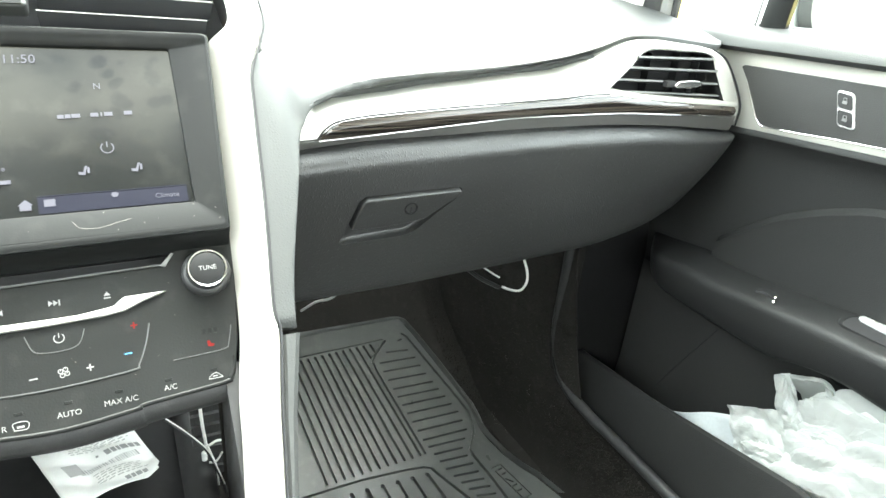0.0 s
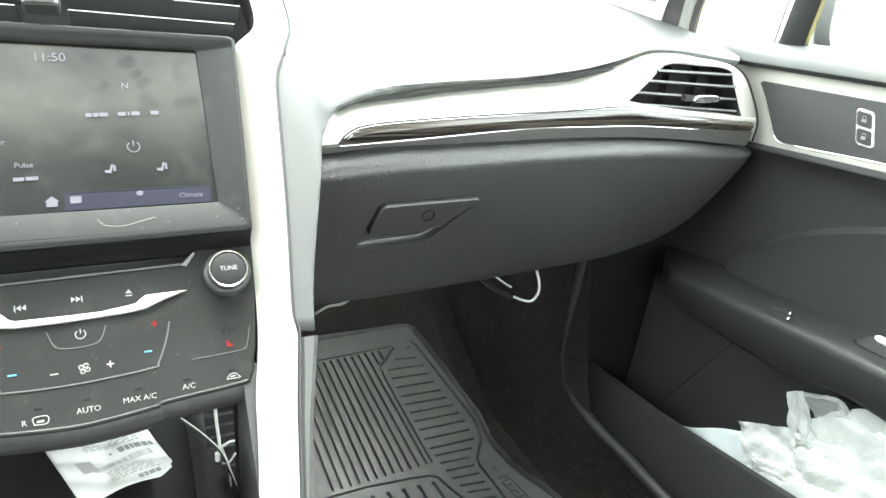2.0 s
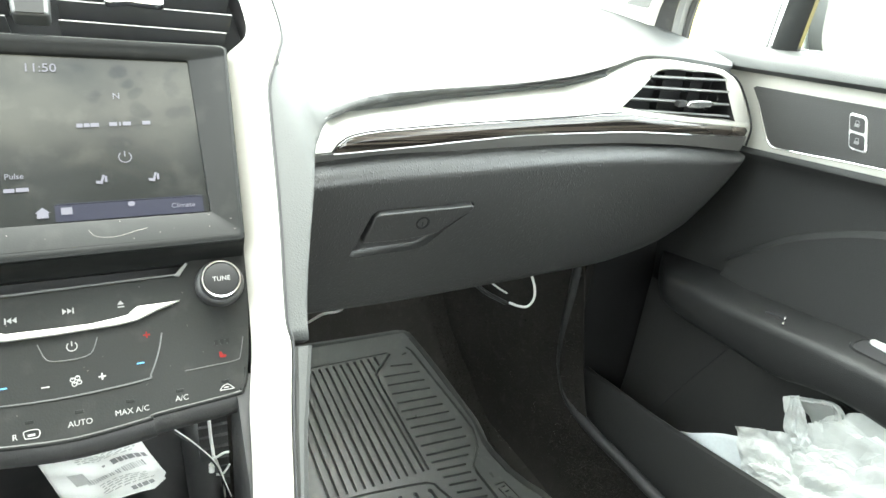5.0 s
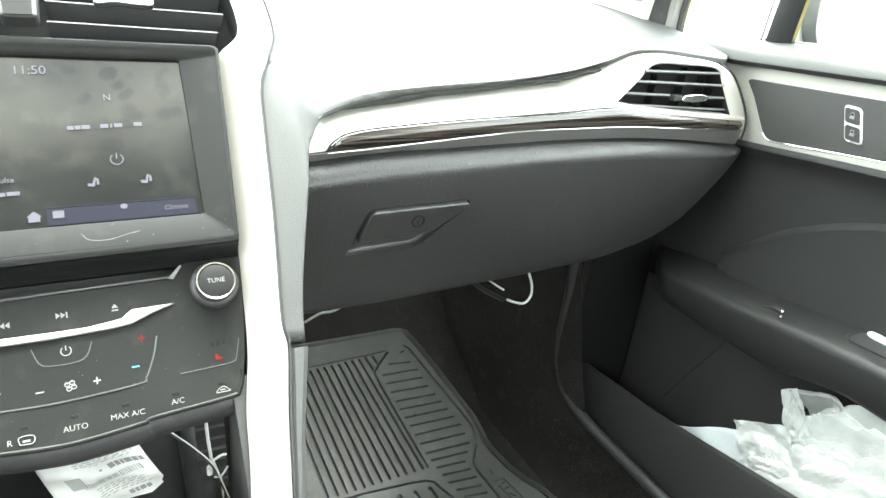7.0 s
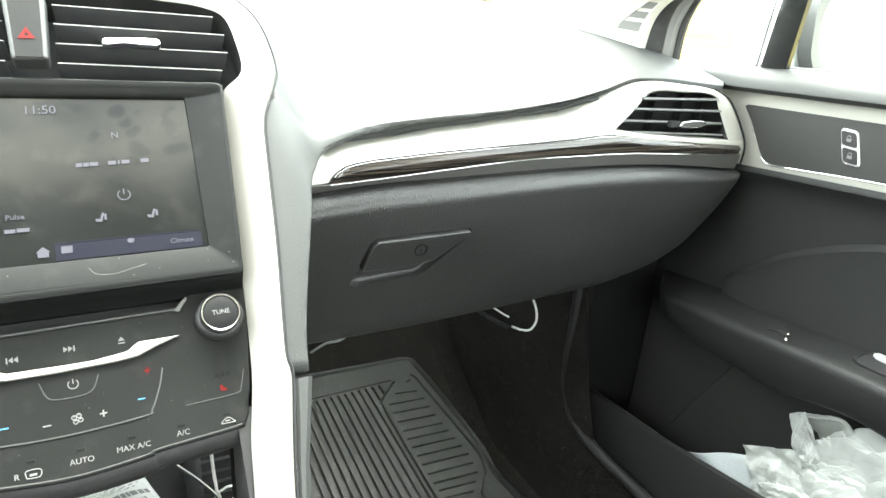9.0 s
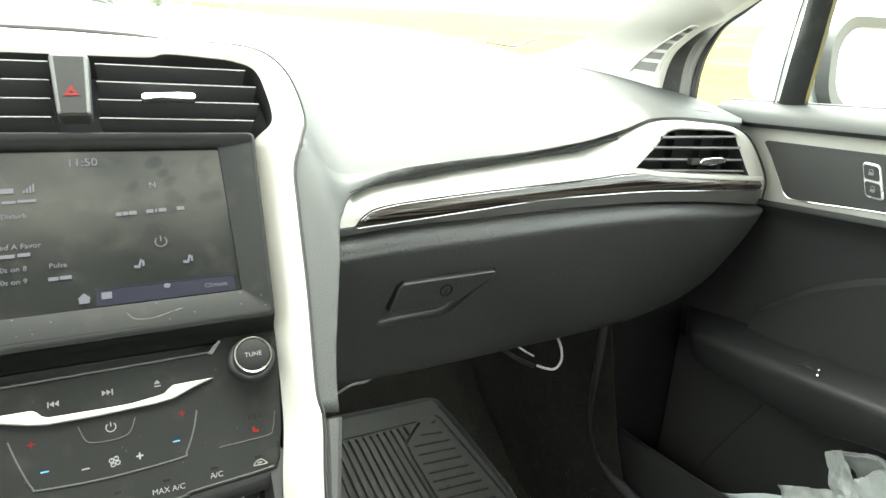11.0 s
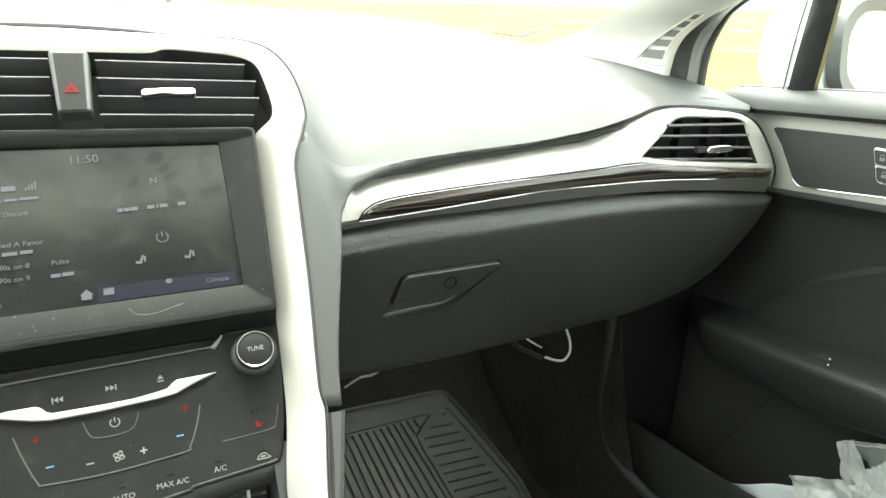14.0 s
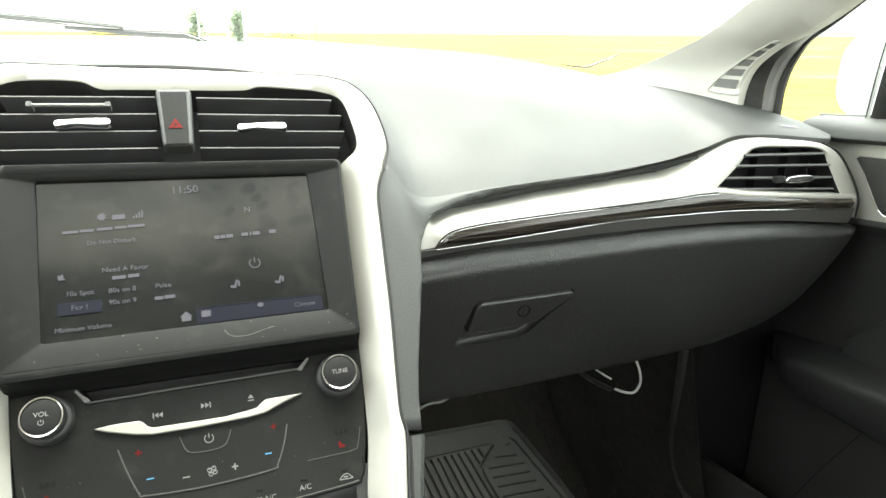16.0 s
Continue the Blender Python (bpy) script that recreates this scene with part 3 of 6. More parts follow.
def pad_height(x, y):
    column = 0.513 + 1.107 * (y + 0.137)
    t = min(max((y - 0.03) / 0.36, -0.25), 1.0)
    low = lip(x)
    top = low + (crown(x) - low) * (1 - (1 - t) ** 2 if t > 0 else 0.8 * t) - 0.03 * max(0.0, y - 0.45)
    k = 0.05
    h = max(k - abs(column - top), 0) / k
    return min(column, top) - h * h * k * 0.25


dash = thing("dashboard", "dark grey vinyl dashboard with a satin silver and wood band", "dashboard")
ys = span(-0.138, -0.02, 22) + span(-0.016, 0.028, 24) + span(0.0285, 0.034, 16) + span(0.037, 0.078, 24) + span(0.086, 0.66, 36)
cols = span(-0.66, 0.1, 40) + span(0.104, 0.3, 66) + span(0.308, 0.7, 50)
rows = []
for y in ys:
    a = x_in(y) if y < 0.075 else -0.66
    b = x_out(y) if y < 0.033 else (0.655 + 0.033 * min(1, (y - 0.033) / 0.03) if y < 0.16 else 0.688 - 0.045 * min(1, (y - 0.16) / 0.3))
    xs = [min(max(x, a), b) for x in cols]
    drop = edge_drop(y) if y < 0.0315 else 0.0
    rows.append([(x, y, pad_height(x, y) - drop * max(0.0, 1 - (b - x) / 0.016) ** 2) for x in xs])
bm = rows_mesh(rows)
bmesh.ops.remove_doubles(bm, verts=bm.verts, dist=0.0002)
pad = face_towards(part("pad", bm, PAD, dash), (0, 0, 1))
solid(pad, 0.010)
part("column_foot", rows_mesh([[on(FACE, u, v, n) for u, n in ((a, -0.02), (a, 0.001), (a + 0.002, 0.003), (b - 0.003, 0.003), (b, 0.0), (b + 0.004, -0.06))] for v, a, b in ((0.2075, 0.13, 0.1415), (0.23, 0.127, 0.1365), (0.26, 0.122, 0.13), (0.305, 0.116, 0.1225), (0.4, 0.104, 0.11))]), PAD, dash)
bm = box((0.155, 0.02, 0.0), (0.17, 0.6, 0.3))
part("tunnel_side", bm, CARPET, dash)

silver_low = curve_of([0.16, 0.182, 0.2255, 0.305, 0.427, 0.51, 0.575, 0.654, 0.70], [0.578, 0.5793, 0.5828, 0.5843, 0.5857, 0.5838, 0.5795, 0.571, 0.566])
wood_low = curve_of([0.16, 0.197, 0.236, 0.318, 0.377, 0.44, 0.507, 0.579, 0.658, 0.7], [0.588, 0.590, 0.592, 0.5971, 0.6003, 0.6005, 0.5996, 0.595, 0.590, 0.587])
wood_top = curve_of([0.1945, 0.1975, 0.201, 0.2052, 0.211, 0.2237, 0.252, 0.317, 0.376, 0.438, 0.484, 0.52, 0.58, 0.66, 0.7], [0.5895, 0.5945, 0.598, 0.6012, 0.6037, 0.606, 0.6083, 0.6115, 0.6135, 0.616, 0.618, 0.613, 0.607, 0.6, 0.597])
silver_top = curve_of([0.16, 0.185, 0.2, 0.21, 0.225, 0.245, 0.27, 0.3, 0.34, 0.38, 0.42, 0.46, 0.49, 0.7], [0.605, 0.6105, 0.613, 0.6148, 0.6157, 0.6167, 0.6183, 0.6221, 0.6255, 0.6295, 0.6325, 0.6358, 0.64, 0.644])


def pad_edge_y(x):
    """How far forward the pad's front edge lies at x."""
    return float(np.interp(x, [0.1865, 0.194, 0.207, 0.224, 0.25, 0.285, 0.655], [-0.002, 0.007, 0.015, 0.021, 0.026, 0.029, 0.033]))


rows, under = [], []
for x in span(0.16, 0.669, 110):
    k = min(max((x - 0.46) / 0.024, 0), 1)
    k = k * k * (3 - 2 * k)
    wt = max(wood_top(x), wood_low(x) + 0.001)
    z4 = (1 - k) * silver_top(x) + k * (wt + 0.004)
    z5 = (1 - k) * (silver_top(x) + 0.002) + k * (wt + 0.005)
    y4 = (pad_edge_y(x) + 0.009) * (1 - k) + 0.002 * k
    under.append([(x, 0.024, silver_low(x) + 0.002), (x, 0.006, silver_low(x) + 0.0014), (x, 0.0035, silver_low(x) + 0.0018), (x, 0.0012, 0.5 * silver_low(x) + 0.5 * wood_low(x)), (x, -0.0004, wood_low(x) - 0.0008), (x, 0.002, wood_low(x) + 0.0005)])
    rows.append([(x, 0.002, wood_low(x)), (x, 0.0, wood_low(x) + 0.0006), (x, 0.0, wt), (x, 0.003 * (1 - k), 0.8 * wt + 0.2 * z4 + 0.001 * (1 - k)), (x, 0.5 * y4, 0.4 * wt + 0.6 * z4), (x, y4, z4), (x, y4 + 0.02, z5 - 0.002)])
part("trim_band", rows_mesh(rows), SILVER, dash, "satin silver trim band")
# same silver as the band, coloured dark for the shade below the wood
part("under_band", rows_mesh(under), SHADED_SILVER, dash, "satin silver strip under the wood, darkened for its shade")
rows = []
for x in span(0.188, 0.486, 64):
    y0 = pad_edge_y(x)
    z1 = pad_height(x, y0) - 0.0025
    g = min(max((0.232 - x) / 0.042, 0.0), 1.0)
    z0 = silver_top(x) + (z1 - silver_top(x)) * (0.2 * min(1.0, 3 * g) + 0.75 * g ** 3)
    y1 = y0 + 0.0095 - 0.008 * g ** 3
    rows.append([(x, y1, z0 - 0.001), (x, y1 - 0.001, 0.7 * z0 + 0.3 * z1), (x, y1 - 0.004, 0.3 * z0 + 0.7 * z1), (x, y0 + 0.002, z1 - 0.001), (x, y0 + 0.0005, z1)])
part("lip_face", rows_mesh(rows), PAD, dash, "undercut edge of the vinyl pad")
xs = span(0.1945, 0.212, 22) + span(0.215, 0.662, 90)
rows = []
for x in xs:
    e = 0.0008 + 0.0022 * min(1, (x - 0.1945) / 0.016) ** 0.5
    lo, hi = wood_low(x), max(wood_top(x), wood_low(x) + 0.0012)
    rows.append([(x, 0.002, lo), (x, -e * 0.9, lo + 0.0005), (x, -e * 1.5, 0.42 * lo + 0.58 * hi), (x, -e * 1.48, 0.36 * lo + 0.64 * hi), (x, -e * 0.35, hi - 0.0006), (x, 0.002, hi)])
part("wood_inlay", rows_mesh(rows), WOOD, dash, "glossy dark wood veneer strip")
part("bright_line", tube([(x, -0.0024, wood_low(x) - 0.0007) for x in span(0.195, 0.66, 14)], 0.00035, 6, n=80), CHROME, dash, "thin chrome line")
gap = [(x, -0.0006, max(wood_top(x), wood_low(x)) + 0.0005) for x in [0.1943, 0.196, 0.1985, 0.202, 0.206, 0.211, 0.22] + span(0.235, 0.484, 12)]
part("inlay_edge", tube(gap, 0.0008, 6, n=120), VOID, dash, "dark gap round the wood")
part("inlay_line", tube([(x, y - 0.0008, z - 0.0011) for x, y, z in gap[2:]], 0.0003, 6, n=100), CHROME, dash, "thin chrome line")

# end vent in its silver surround
vent = thing("end_air_vent", "black slatted air vent in a satin silver surround", "air vent", group="air vents")
outer = [(0.44, 0.0395, 0.6347), (0.456, 0.036, 0.638), (0.47, 0.031, 0.6415), (0.484, 0.0275, 0.6475), (0.498, 0.026, 0.654), (0.522, 0.026, 0.6625), (0.552, 0.026, 0.6645), (0.592, 0.026, 0.661), (0.632, 0.024, 0.656), (0.653, 0.02, 0.645), (0.669, 0.014, 0.622), (0.679, 0.008, 0.597), (0.677, 0.006, 0.576)]
inner = [(0.45, 0.001, 0.6195), (0.462, 0.002, 0.6165), (0.471, 0.003, 0.6145), (0.481, 0.006, 0.616), (0.514, 0.012, 0.640), (0.536, 0.016, 0.656), (0.58, 0.017, 0.6555), (0.6235, 0.017, 0.6515), (0.635, 0.014, 0.636), (0.645, 0.009, 0.616), (0.651, 0.004, 0.602), (0.653, 0.001, 0.597)]
ol, il = smooth_line(outer, 60), smooth_line(inner, 60)
grow = [min(1.0, k / 16) for k in range(60)]  # the surround swells out of the band
rows = [[p + Vector((0, 0.014, 0)) for p in ol], ol, [0.7 * o + 0.3 * i + Vector((0, -0.004, 0.001)) * g for o, i, g in zip(ol, il, grow)], [0.25 * o + 0.75 * i + Vector((0, -0.003, 0)) * g for o, i, g in zip(ol, il, grow)], il]
part("surround", rows_mesh(rows), SILVER, vent, "satin silver surround")
part("seam", tube([(0.6335, 0.0235, 0.6565), (0.6545, 0.0195, 0.6455), (0.6708, 0.0132, 0.622), (0.6808, 0.007, 0.597), (0.679, 0.005, 0.576)], 0.0011, 6, n=40), VOID, vent, "dark seam beside the door")
part("lining", rows_mesh([il, [p + Vector((0, 0.012, 0)) for p in il], [p + Vector((0, 0.045, 0)) for p in il]]), BLACK, vent, "black inner wall")
part("housing", prism([(0.472, 0.600), (0.665, 0.590), (0.64, 0.652), (0.532, 0.655)], 0.004, Matrix.Translation((0, 0.05, 0)) @ pose(0, 0, 0, 90, 0, 0)), VOID, vent)
for xa, za, xb, zb in ((0.5225, 0.6492, 0.6255, 0.6462), (0.511, 0.6392, 0.637, 0.6334), (0.5015, 0.6276, 0.646, 0.6196), (0.491, 0.6168, 0.6515, 0.6066)):
    m = Matrix.Translation(((xa + xb) / 2, 0.02, (za + zb) / 2)) @ pose(0, 0, 0, -14, math.degrees(math.atan2(za - zb, xb - xa)), 0)
    sl = part("slat", box(((xa - xb) / 2, -0.0075, -0.0013), ((xb - xa) / 2, 0.016, 0.0013), m=m), SWITCH, vent)
    # grey strip paints the light caught along the slat's front
    part("lit_slat_edge", box(((xa - xb) / 2, -0.0082, -0.0007), ((xb - xa) / 2, -0.0075, 0.0007), m=m), GREY, sl)
for x in (0.56, 0.6, 0.63):
    part("vane", box((x, 0.034, 0.6), (x + 0.0015, 0.044, 0.65)), VOID, vent)
lv = part("lever", prism([(0.571, -0.001), (0.576, -0.0036), (0.59, -0.0042), (0.604, -0.0034), (0.6085, -0.0008), (0.608, 0.0018), (0.602, 0.0034), (0.588, 0.0040), (0.575, 0.0032)], 0.006, Matrix.Translation((0, 0.009, 0.6245)) @ pose(0, 0, 0, 90, 0, 0)), CHROME, vent, "bright lever")
rounded(lv, 0.0024, 3)
part("lever_root", box((0.562, 0.006, 0.6215), (0.573, 0.012, 0.6275)), BLACK, vent)
part("slit", rows_mesh([[(x, y, pad_height(x, y) + 0.0009) for x in span(0.619, 0.643, 8)] for y in (0.065, 0.068, 0.071)]), SWITCH, vent)

# lower fascia and glovebox
fascia_low = curve_of([0.15, 0.19, 0.272, 0.37, 0.45, 0.55, 0.62, 0.65, 0.665, 0.675, 0.681], [0.421, 0.421, 0.421, 0.4245, 0.428, 0.437, 0.459, 0.48, 0.5, 0.52, 0.543])


def fascia_y(x, t):
    roll = 0.0135 * (1 - min(t / 0.1, 1)) ** 1.9
    e = min(max((x - 0.645) / 0.036, 0), 1)
    return -0.010 + roll + 0.012 * t + 0.026 * t * t + 0.012 * e ** 3


glove = thing("glovebox", "black grained glovebox and lower dash panel", "glovebox")
rows = []
for x in span(0.15, 0.62, 60) + span(0.627, 0.681, 16):
    hi, lo = silver_low(x) - 0.0012, fascia_low(x)
    r = [(x, 0.034, hi + 0.0002)] + [(x, fascia_y(x, t), hi + (lo - hi) * t) for t in [0, 0.006, 0.014, 0.024, 0.036, 0.05, 0.068, 0.09, 0.115, 0.145, 0.18] + span(0.21, 0.96, 12)]
    yl = fascia_y(x, 1)
    rows.append(r + [(x, yl + 0.001, lo + 0.002), (x, yl + 0.006, lo - 0.001), (x, yl + 0.03, lo + 0.002), (x, 0.3, lo + 0.03)])
gl = face_towards(part("door", rows_mesh(rows), FASCIA, glove), (0, -1, 0))
GP = Matrix.Translation((-0.015, -0.0015, 0.5180)) @ pose(0, 0, 0, 103, 0, 0)
solid(gl, 0.014)
bowl = [(0.229, -0.0265), (0.234, -0.029), (0.294, -0.0273), (0.304, -0.0222), (0.3235, -0.004), (0.3445, 0.0125), (0.3445, 0.0195), (0.3405, 0.0217), (0.25, 0.0207), (0.2445, 0.016)]
mid = (0.29, -0.004)
bm = bmesh.new()
rings = []
for k, z in ((1.0, 0.02), (1.0, 0.0), (0.975, -0.004), (0.93, -0.0065), (0.86, -0.0078)):
    rings.append([GP @ Vector((mid[0] + (x - mid[0]) * k, mid[1] + (y - mid[1]) * k, z)) for x, y in bowl])
rows_mesh(rings, True, bm)
bm.verts.ensure_lookup_table()
bm.faces.new(bm.verts[:10])
bm.faces.new(bm.verts[-10:])
cut(gl, bm)  # the scoop behind the pull handle
hd = prism([(0.2385, -0.0115), (0.2702, -0.0124), (0.2896, -0.011), (0.309, -0.0082), (0.3425, 0.0150), (0.3425, 0.0190), (0.3395, 0.0202), (0.2505, 0.0192), (0.2465, 0.0155)], 0.0108, GP @ Matrix.Translation((0, 0, -0.0075)))
rounded(part("handle", hd, FASCIA, glove, "flush pull handle"), 0.003, 3)
part("lock_cylinder", disc_turn([(0.0065, 0), (0.0065, 0.0005), (0.0055, 0.0007), (0.0045, -0.0004), (0.001, -0.0005)], GP @ Matrix.Translation((0.2928, 0.0062, 0.0034)), 28), HAZARD, glove, "black lock cylinder")
part("keyhole", box((-0.0006, -0.0025, 0), (0.0006, 0.0025, 0.001), m=GP @ Matrix.Translation((0.2928, 0.005, 0.0026))), VOID, glove)

# ---- centre stack ----
stack = thing("centre_stack", "black centre stack with display, vents and climate controls", "centre stack")


def quad_loop(tl, tr, br, bl, r, n):
    """A rounded four-cornered loop on the display's plane; corners as (u, v)."""
    out = []
    for a, b in round_outline(0, 0, 1, 1, r, 5):
        u, v = (b * ((1 - a) * p + a * q) + (1 - b) * ((1 - a) * w + a * k) for p, q, k, w in zip(tl, tr, br, bl))
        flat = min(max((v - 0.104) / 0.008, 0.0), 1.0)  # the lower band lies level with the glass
        out.append(on(FACE, u, v, n - flat * 0.75 * max(n - 0.0016, 0.0)))
    return out


RIM = ((-0.1175, -0.0195), (0.1165, -0.0105), (0.1095, 0.1315), (-0.112, 0.133))
LEDGE = ((-0.1158, -0.0115), (0.1148, -0.0048), (0.1085, 0.1275), (-0.111, 0.1285))
GLASS_EDGE = ((-0.0932, -0.0048), (0.0890, 0.0012), (0.0902, 0.1105), (-0.0880, 0.1105))


def grown(corners, d):
    return [(u + d * math.copysign(1, u), v + d * (1 if v > 0.05 else -1)) for u, v in corners]


loops = [quad_loop(*RIM, 0.02, -0.03), quad_loop(*RIM, 0.02, 0.003), quad_loop(*grown(RIM, -0.001), 0.02, 0.0055), quad_loop(*grown(RIM, -0.0025), 0.02, 0.0066), quad_loop(*LEDGE, 0.02, 0.0062),
         quad_loop(*grown(LEDGE, -0.0016), 0.02, 0.0052), quad_loop(*grown(GLASS_EDGE, 0.0012), 0.012, 0.0022), quad_loop(*grown(GLASS_EDGE, 0.0007), 0.01, 0.0016), quad_loop(*GLASS_EDGE, 0.008, -0.002)]
part("bezel", rows_mesh(loops, True), BEZEL, stack, "dusty black display surround")
apron = [[on(FACE, u, v, n) for u in span(-0.112 + 0.06 * (v - 0.13), 0.1095 - 0.06 * (v - 0.13), 12)] for v, n in ((0.127, 0.0027), (0.1285, 0.0025), (0.1302, 0.0014), (0.132, -0.0012), (0.1345, -0.008), (0.1362, -0.014), (0.139, -0.0172))]
part("apron", rows_mesh(apron), BEZEL, stack, "black slope under the display")
bm = bmesh.new()
bm.faces.new([bm.verts.new(on(FACE, u, v, 0.0)) for u, v in grown(GLASS_EDGE, 0.0004)])
screen = part("display", bm, SCREEN, stack, "lit dusty touch display")


def word(text, u, v, size, m=FACE, ink=UI, n=0.0006, parent=screen, turn=0.0):
    return lettering("lettering", text, size, at_slope(m, u, v, n) @ pose(0, 0, 0, 0, 0, turn), ink, parent)


def bar(u, v, w, h, m=FACE, ink=UI, n=0.0005, parent=screen, name="mark", turn=0.0):
    return part(name, box((-w / 2, -h / 2, 0), (w / 2, h / 2, 0.0002), m=at_slope(m, u, v, n) @ pose(0, 0, 0, 0, 0, turn)), ink, parent)


def ring_mark(u, v, r, w, m, ink, parent, gap=40, n=0.0004):
    """An open ring, with a stroke in its gap: the power sign."""
    bm = bmesh.new()
    angles = [radians(90 + gap + k * (360 - 2 * gap) / 24) for k in range(25)]
    rows_mesh([[at_slope(m, u, v, n) @ Vector((q * math.cos(a), q * math.sin(a), 0)) for q in (r - w / 2, r + w / 2)] for a in angles], bm=bm)
    box((-w / 2, 0.1 * r, 0), (w / 2, 1.15 * r, 0.0001), bm, at_slope(m, u, v, n))
    return part("power_sign", bm, ink, parent, smooth=False)


def shape(points, u, v, m, ink, parent, name="sign", n=0.0004):
    return part(name, prism(points, 0.0002, at_slope(m, u, v, n)), ink, parent, smooth=False)


word("11:50", 0.0014, 0.0069, 0.0085)
word("N", 0.043, 0.0267, 0.006)
for u, w in ((0.0205, 0.0035), (0.0245, 0.0032), (0.029, 0.0048), (0.0395, 0.0045), (0.0435, 0.001), (0.0475, 0.0048), (0.059, 0.0048)):
    bar(u, 0.0465 - 0.03 * (u - 0.04), w, 0.0026)
for u, w in ((-0.0725, 0.0095), (-0.0625, 0.0085), (-0.0515, 0.0095), (-0.0415, 0.0075), (-0.0315, 0.0105)):
    bar(u, 0.0335 - 0.03 * (u + 0.05), w, 0.0019)
word("Do Not Disturb", -0.0473, 0.0434, 0.0046)
word("Need A Favor", -0.0394, 0.0644, 0.005)
bar(-0.0435, 0.0705, 0.0082, 0.0024)
bar(-0.0345, 0.0702, 0.0068, 0.0024)
word("10s Spot", -0.0668, 0.079, 0.0048)
word("80s on 8", -0.0416, 0.0795, 0.0048)
word("90s on 9", -0.0416, 0.0878, 0.0048)
word("Pulse", -0.0165, 0.0795, 0.0048)
bar(-0.0195, 0.0883, 0.0055, 0.0024)
bar(-0.0127, 0.0881, 0.0065, 0.0024)
bar(-0.0668, 0.089, 0.026, 0.0085, ink=UI_BLUE, n=0.0003)
word("Fav 1", -0.0668, 0.0888, 0.005)
word("Minimum Volume", -0.0649, 0.1033, 0.0046)
word("Climate", 0.0748, 0.1045, 0.0046)
bar(0.045, 0.0985, 0.084, 0.0006, ink=UI_BLUE, n=0.0003)
bar(0.045, 0.1045, 0.084, 0.0105, ink=UI_BLUE, n=0.0002)
ring_mark(0.0442, 0.0695, 0.0036, 0.0007, FACE, UI, screen, n=0.0005)
for u in (0.0295, 0.0594):
    shape([(-0.003, -0.0025), (0.0005, -0.003), (0.002, 0.003), (0.0008, 0.003), (-0.0005, -0.001), (-0.0032, -0.0006)], u, 0.084, FACE, UI, screen)
    bar(u + 0.0026, 0.0838, 0.0014, 0.004)
shape([(-0.003, -0.0028), (0.003, -0.0028), (0.003, 0.0004), (0.004, 0.0004), (0, 0.004), (-0.004, 0.0004), (-0.003, 0.0004)], -0.0034, 0.104, FACE, UI, screen)
bar(0.0092, 0.1032, 0.006, 0.0045)
ring_mark(0.0186, 0.1028, 0.0024, 0.0008, FACE, UI_BLUE, screen, gap=2, n=0.0005)
shape([(-0.0022, 0), (-0.001, -0.0016), (0.0014, -0.0014), (0.0022, 0.0006), (0.0006, 0.0018), (-0.0014, 0.0014)], 0.0448, 0.1013, FACE, UI, screen)
shape([(-0.0022, -0.002), (0.0022, -0.002), (0.0008, -0.0004), (0.0004, 0.0024), (-0.0014, 0.001), (-0.0026, 0.0016)], -0.0773, 0.0666, FACE, UI, screen)
shape([(0.0034 * math.cos(k * math.pi / 8) * (1 if k % 2 else 0.6), 0.0034 * math.sin(k * math.pi / 8) * (1 if k % 2 else 0.6)) for k in range(16)], -0.0533, 0.0241, FACE, UI, screen)
bar(-0.0426, 0.0251, 0.008, 0.0036)
for k in range(4):
    bar(-0.033 + 0.0018 * k, 0.0262 - 0.0008 * k, 0.001, 0.002 + 0.0014 * k)

# control panel below the display
half = [(0.0, 0.0742), (0.04, 0.0712), (0.046, 0.0692), (0.092, 0.066), (0.0985, 0.061), (0.104, 0.044), (0.110, 0.0), (0.1125, -0.034)]
outline = [(u, -v) for u, v in half] + [(-u, -v) for u, v in half[:0:-1]]
panel = part("control_panel", prism(outline, 0.03, DECK @ Matrix.Translation((0, 0, -0.03))), PANEL, stack, "dusty black control panel")
cut(panel, prism([(-0.071, 0.0245), (0.074, 0.0245), (0.066, 0.0165), (-0.066, 0.0145)], 0.05, DECK @ Matrix.Translation((0, 0, -0.012))))
rounded(panel, 0.0015)
part("disc_slot", prism([(-0.069, 0.024), (0.072, 0.024), (0.064, 0.0172), (-0.064, 0.0152)], 0.001, DECK @ Matrix.Translation((0, 0, -0.011))), VOID, stack)
part("slot_lip", prism([(-0.0655, 0.0148), (0.0655, 0.0168), (0.0665, 0.0156), (-0.0665, 0.0136)], 0.0012, DECK), SWITCH, stack)
for s in (-1, 1):
    part("slot_end", prism([(s * 0.0645, 0.0155), (s * 0.0725, 0.0235), (s * 0.0735, 0.0225), (s * 0.0675, 0.0145)][::s], 0.0012, DECK), GREY, stack)
wing = [(-0.0628, -0.0032), (-0.0517, -0.0022), (-0.037, -0.0024), (-0.0345, -0.0036), (-0.0315, -0.0068), (-0.0285, -0.0081), (0.0, -0.0086), (0.0156, -0.0086), (0.0301, -0.0070), (0.0356, -0.0061), (0.0385, -0.0036), (0.0416, -0.0015), (0.0665, -0.0014), (0.0523, -0.0058), (0.0407, -0.0104), (0.0297, -0.0116), (-0.0021, -0.0126), (-0.0291, -0.0124), (-0.0389, -0.0108), (-0.055, -0.0064)]
rounded(part("bright_wing", prism(wing, 0.003, DECK), SILVER, stack, "satin silver trim wing"), 0.0009)
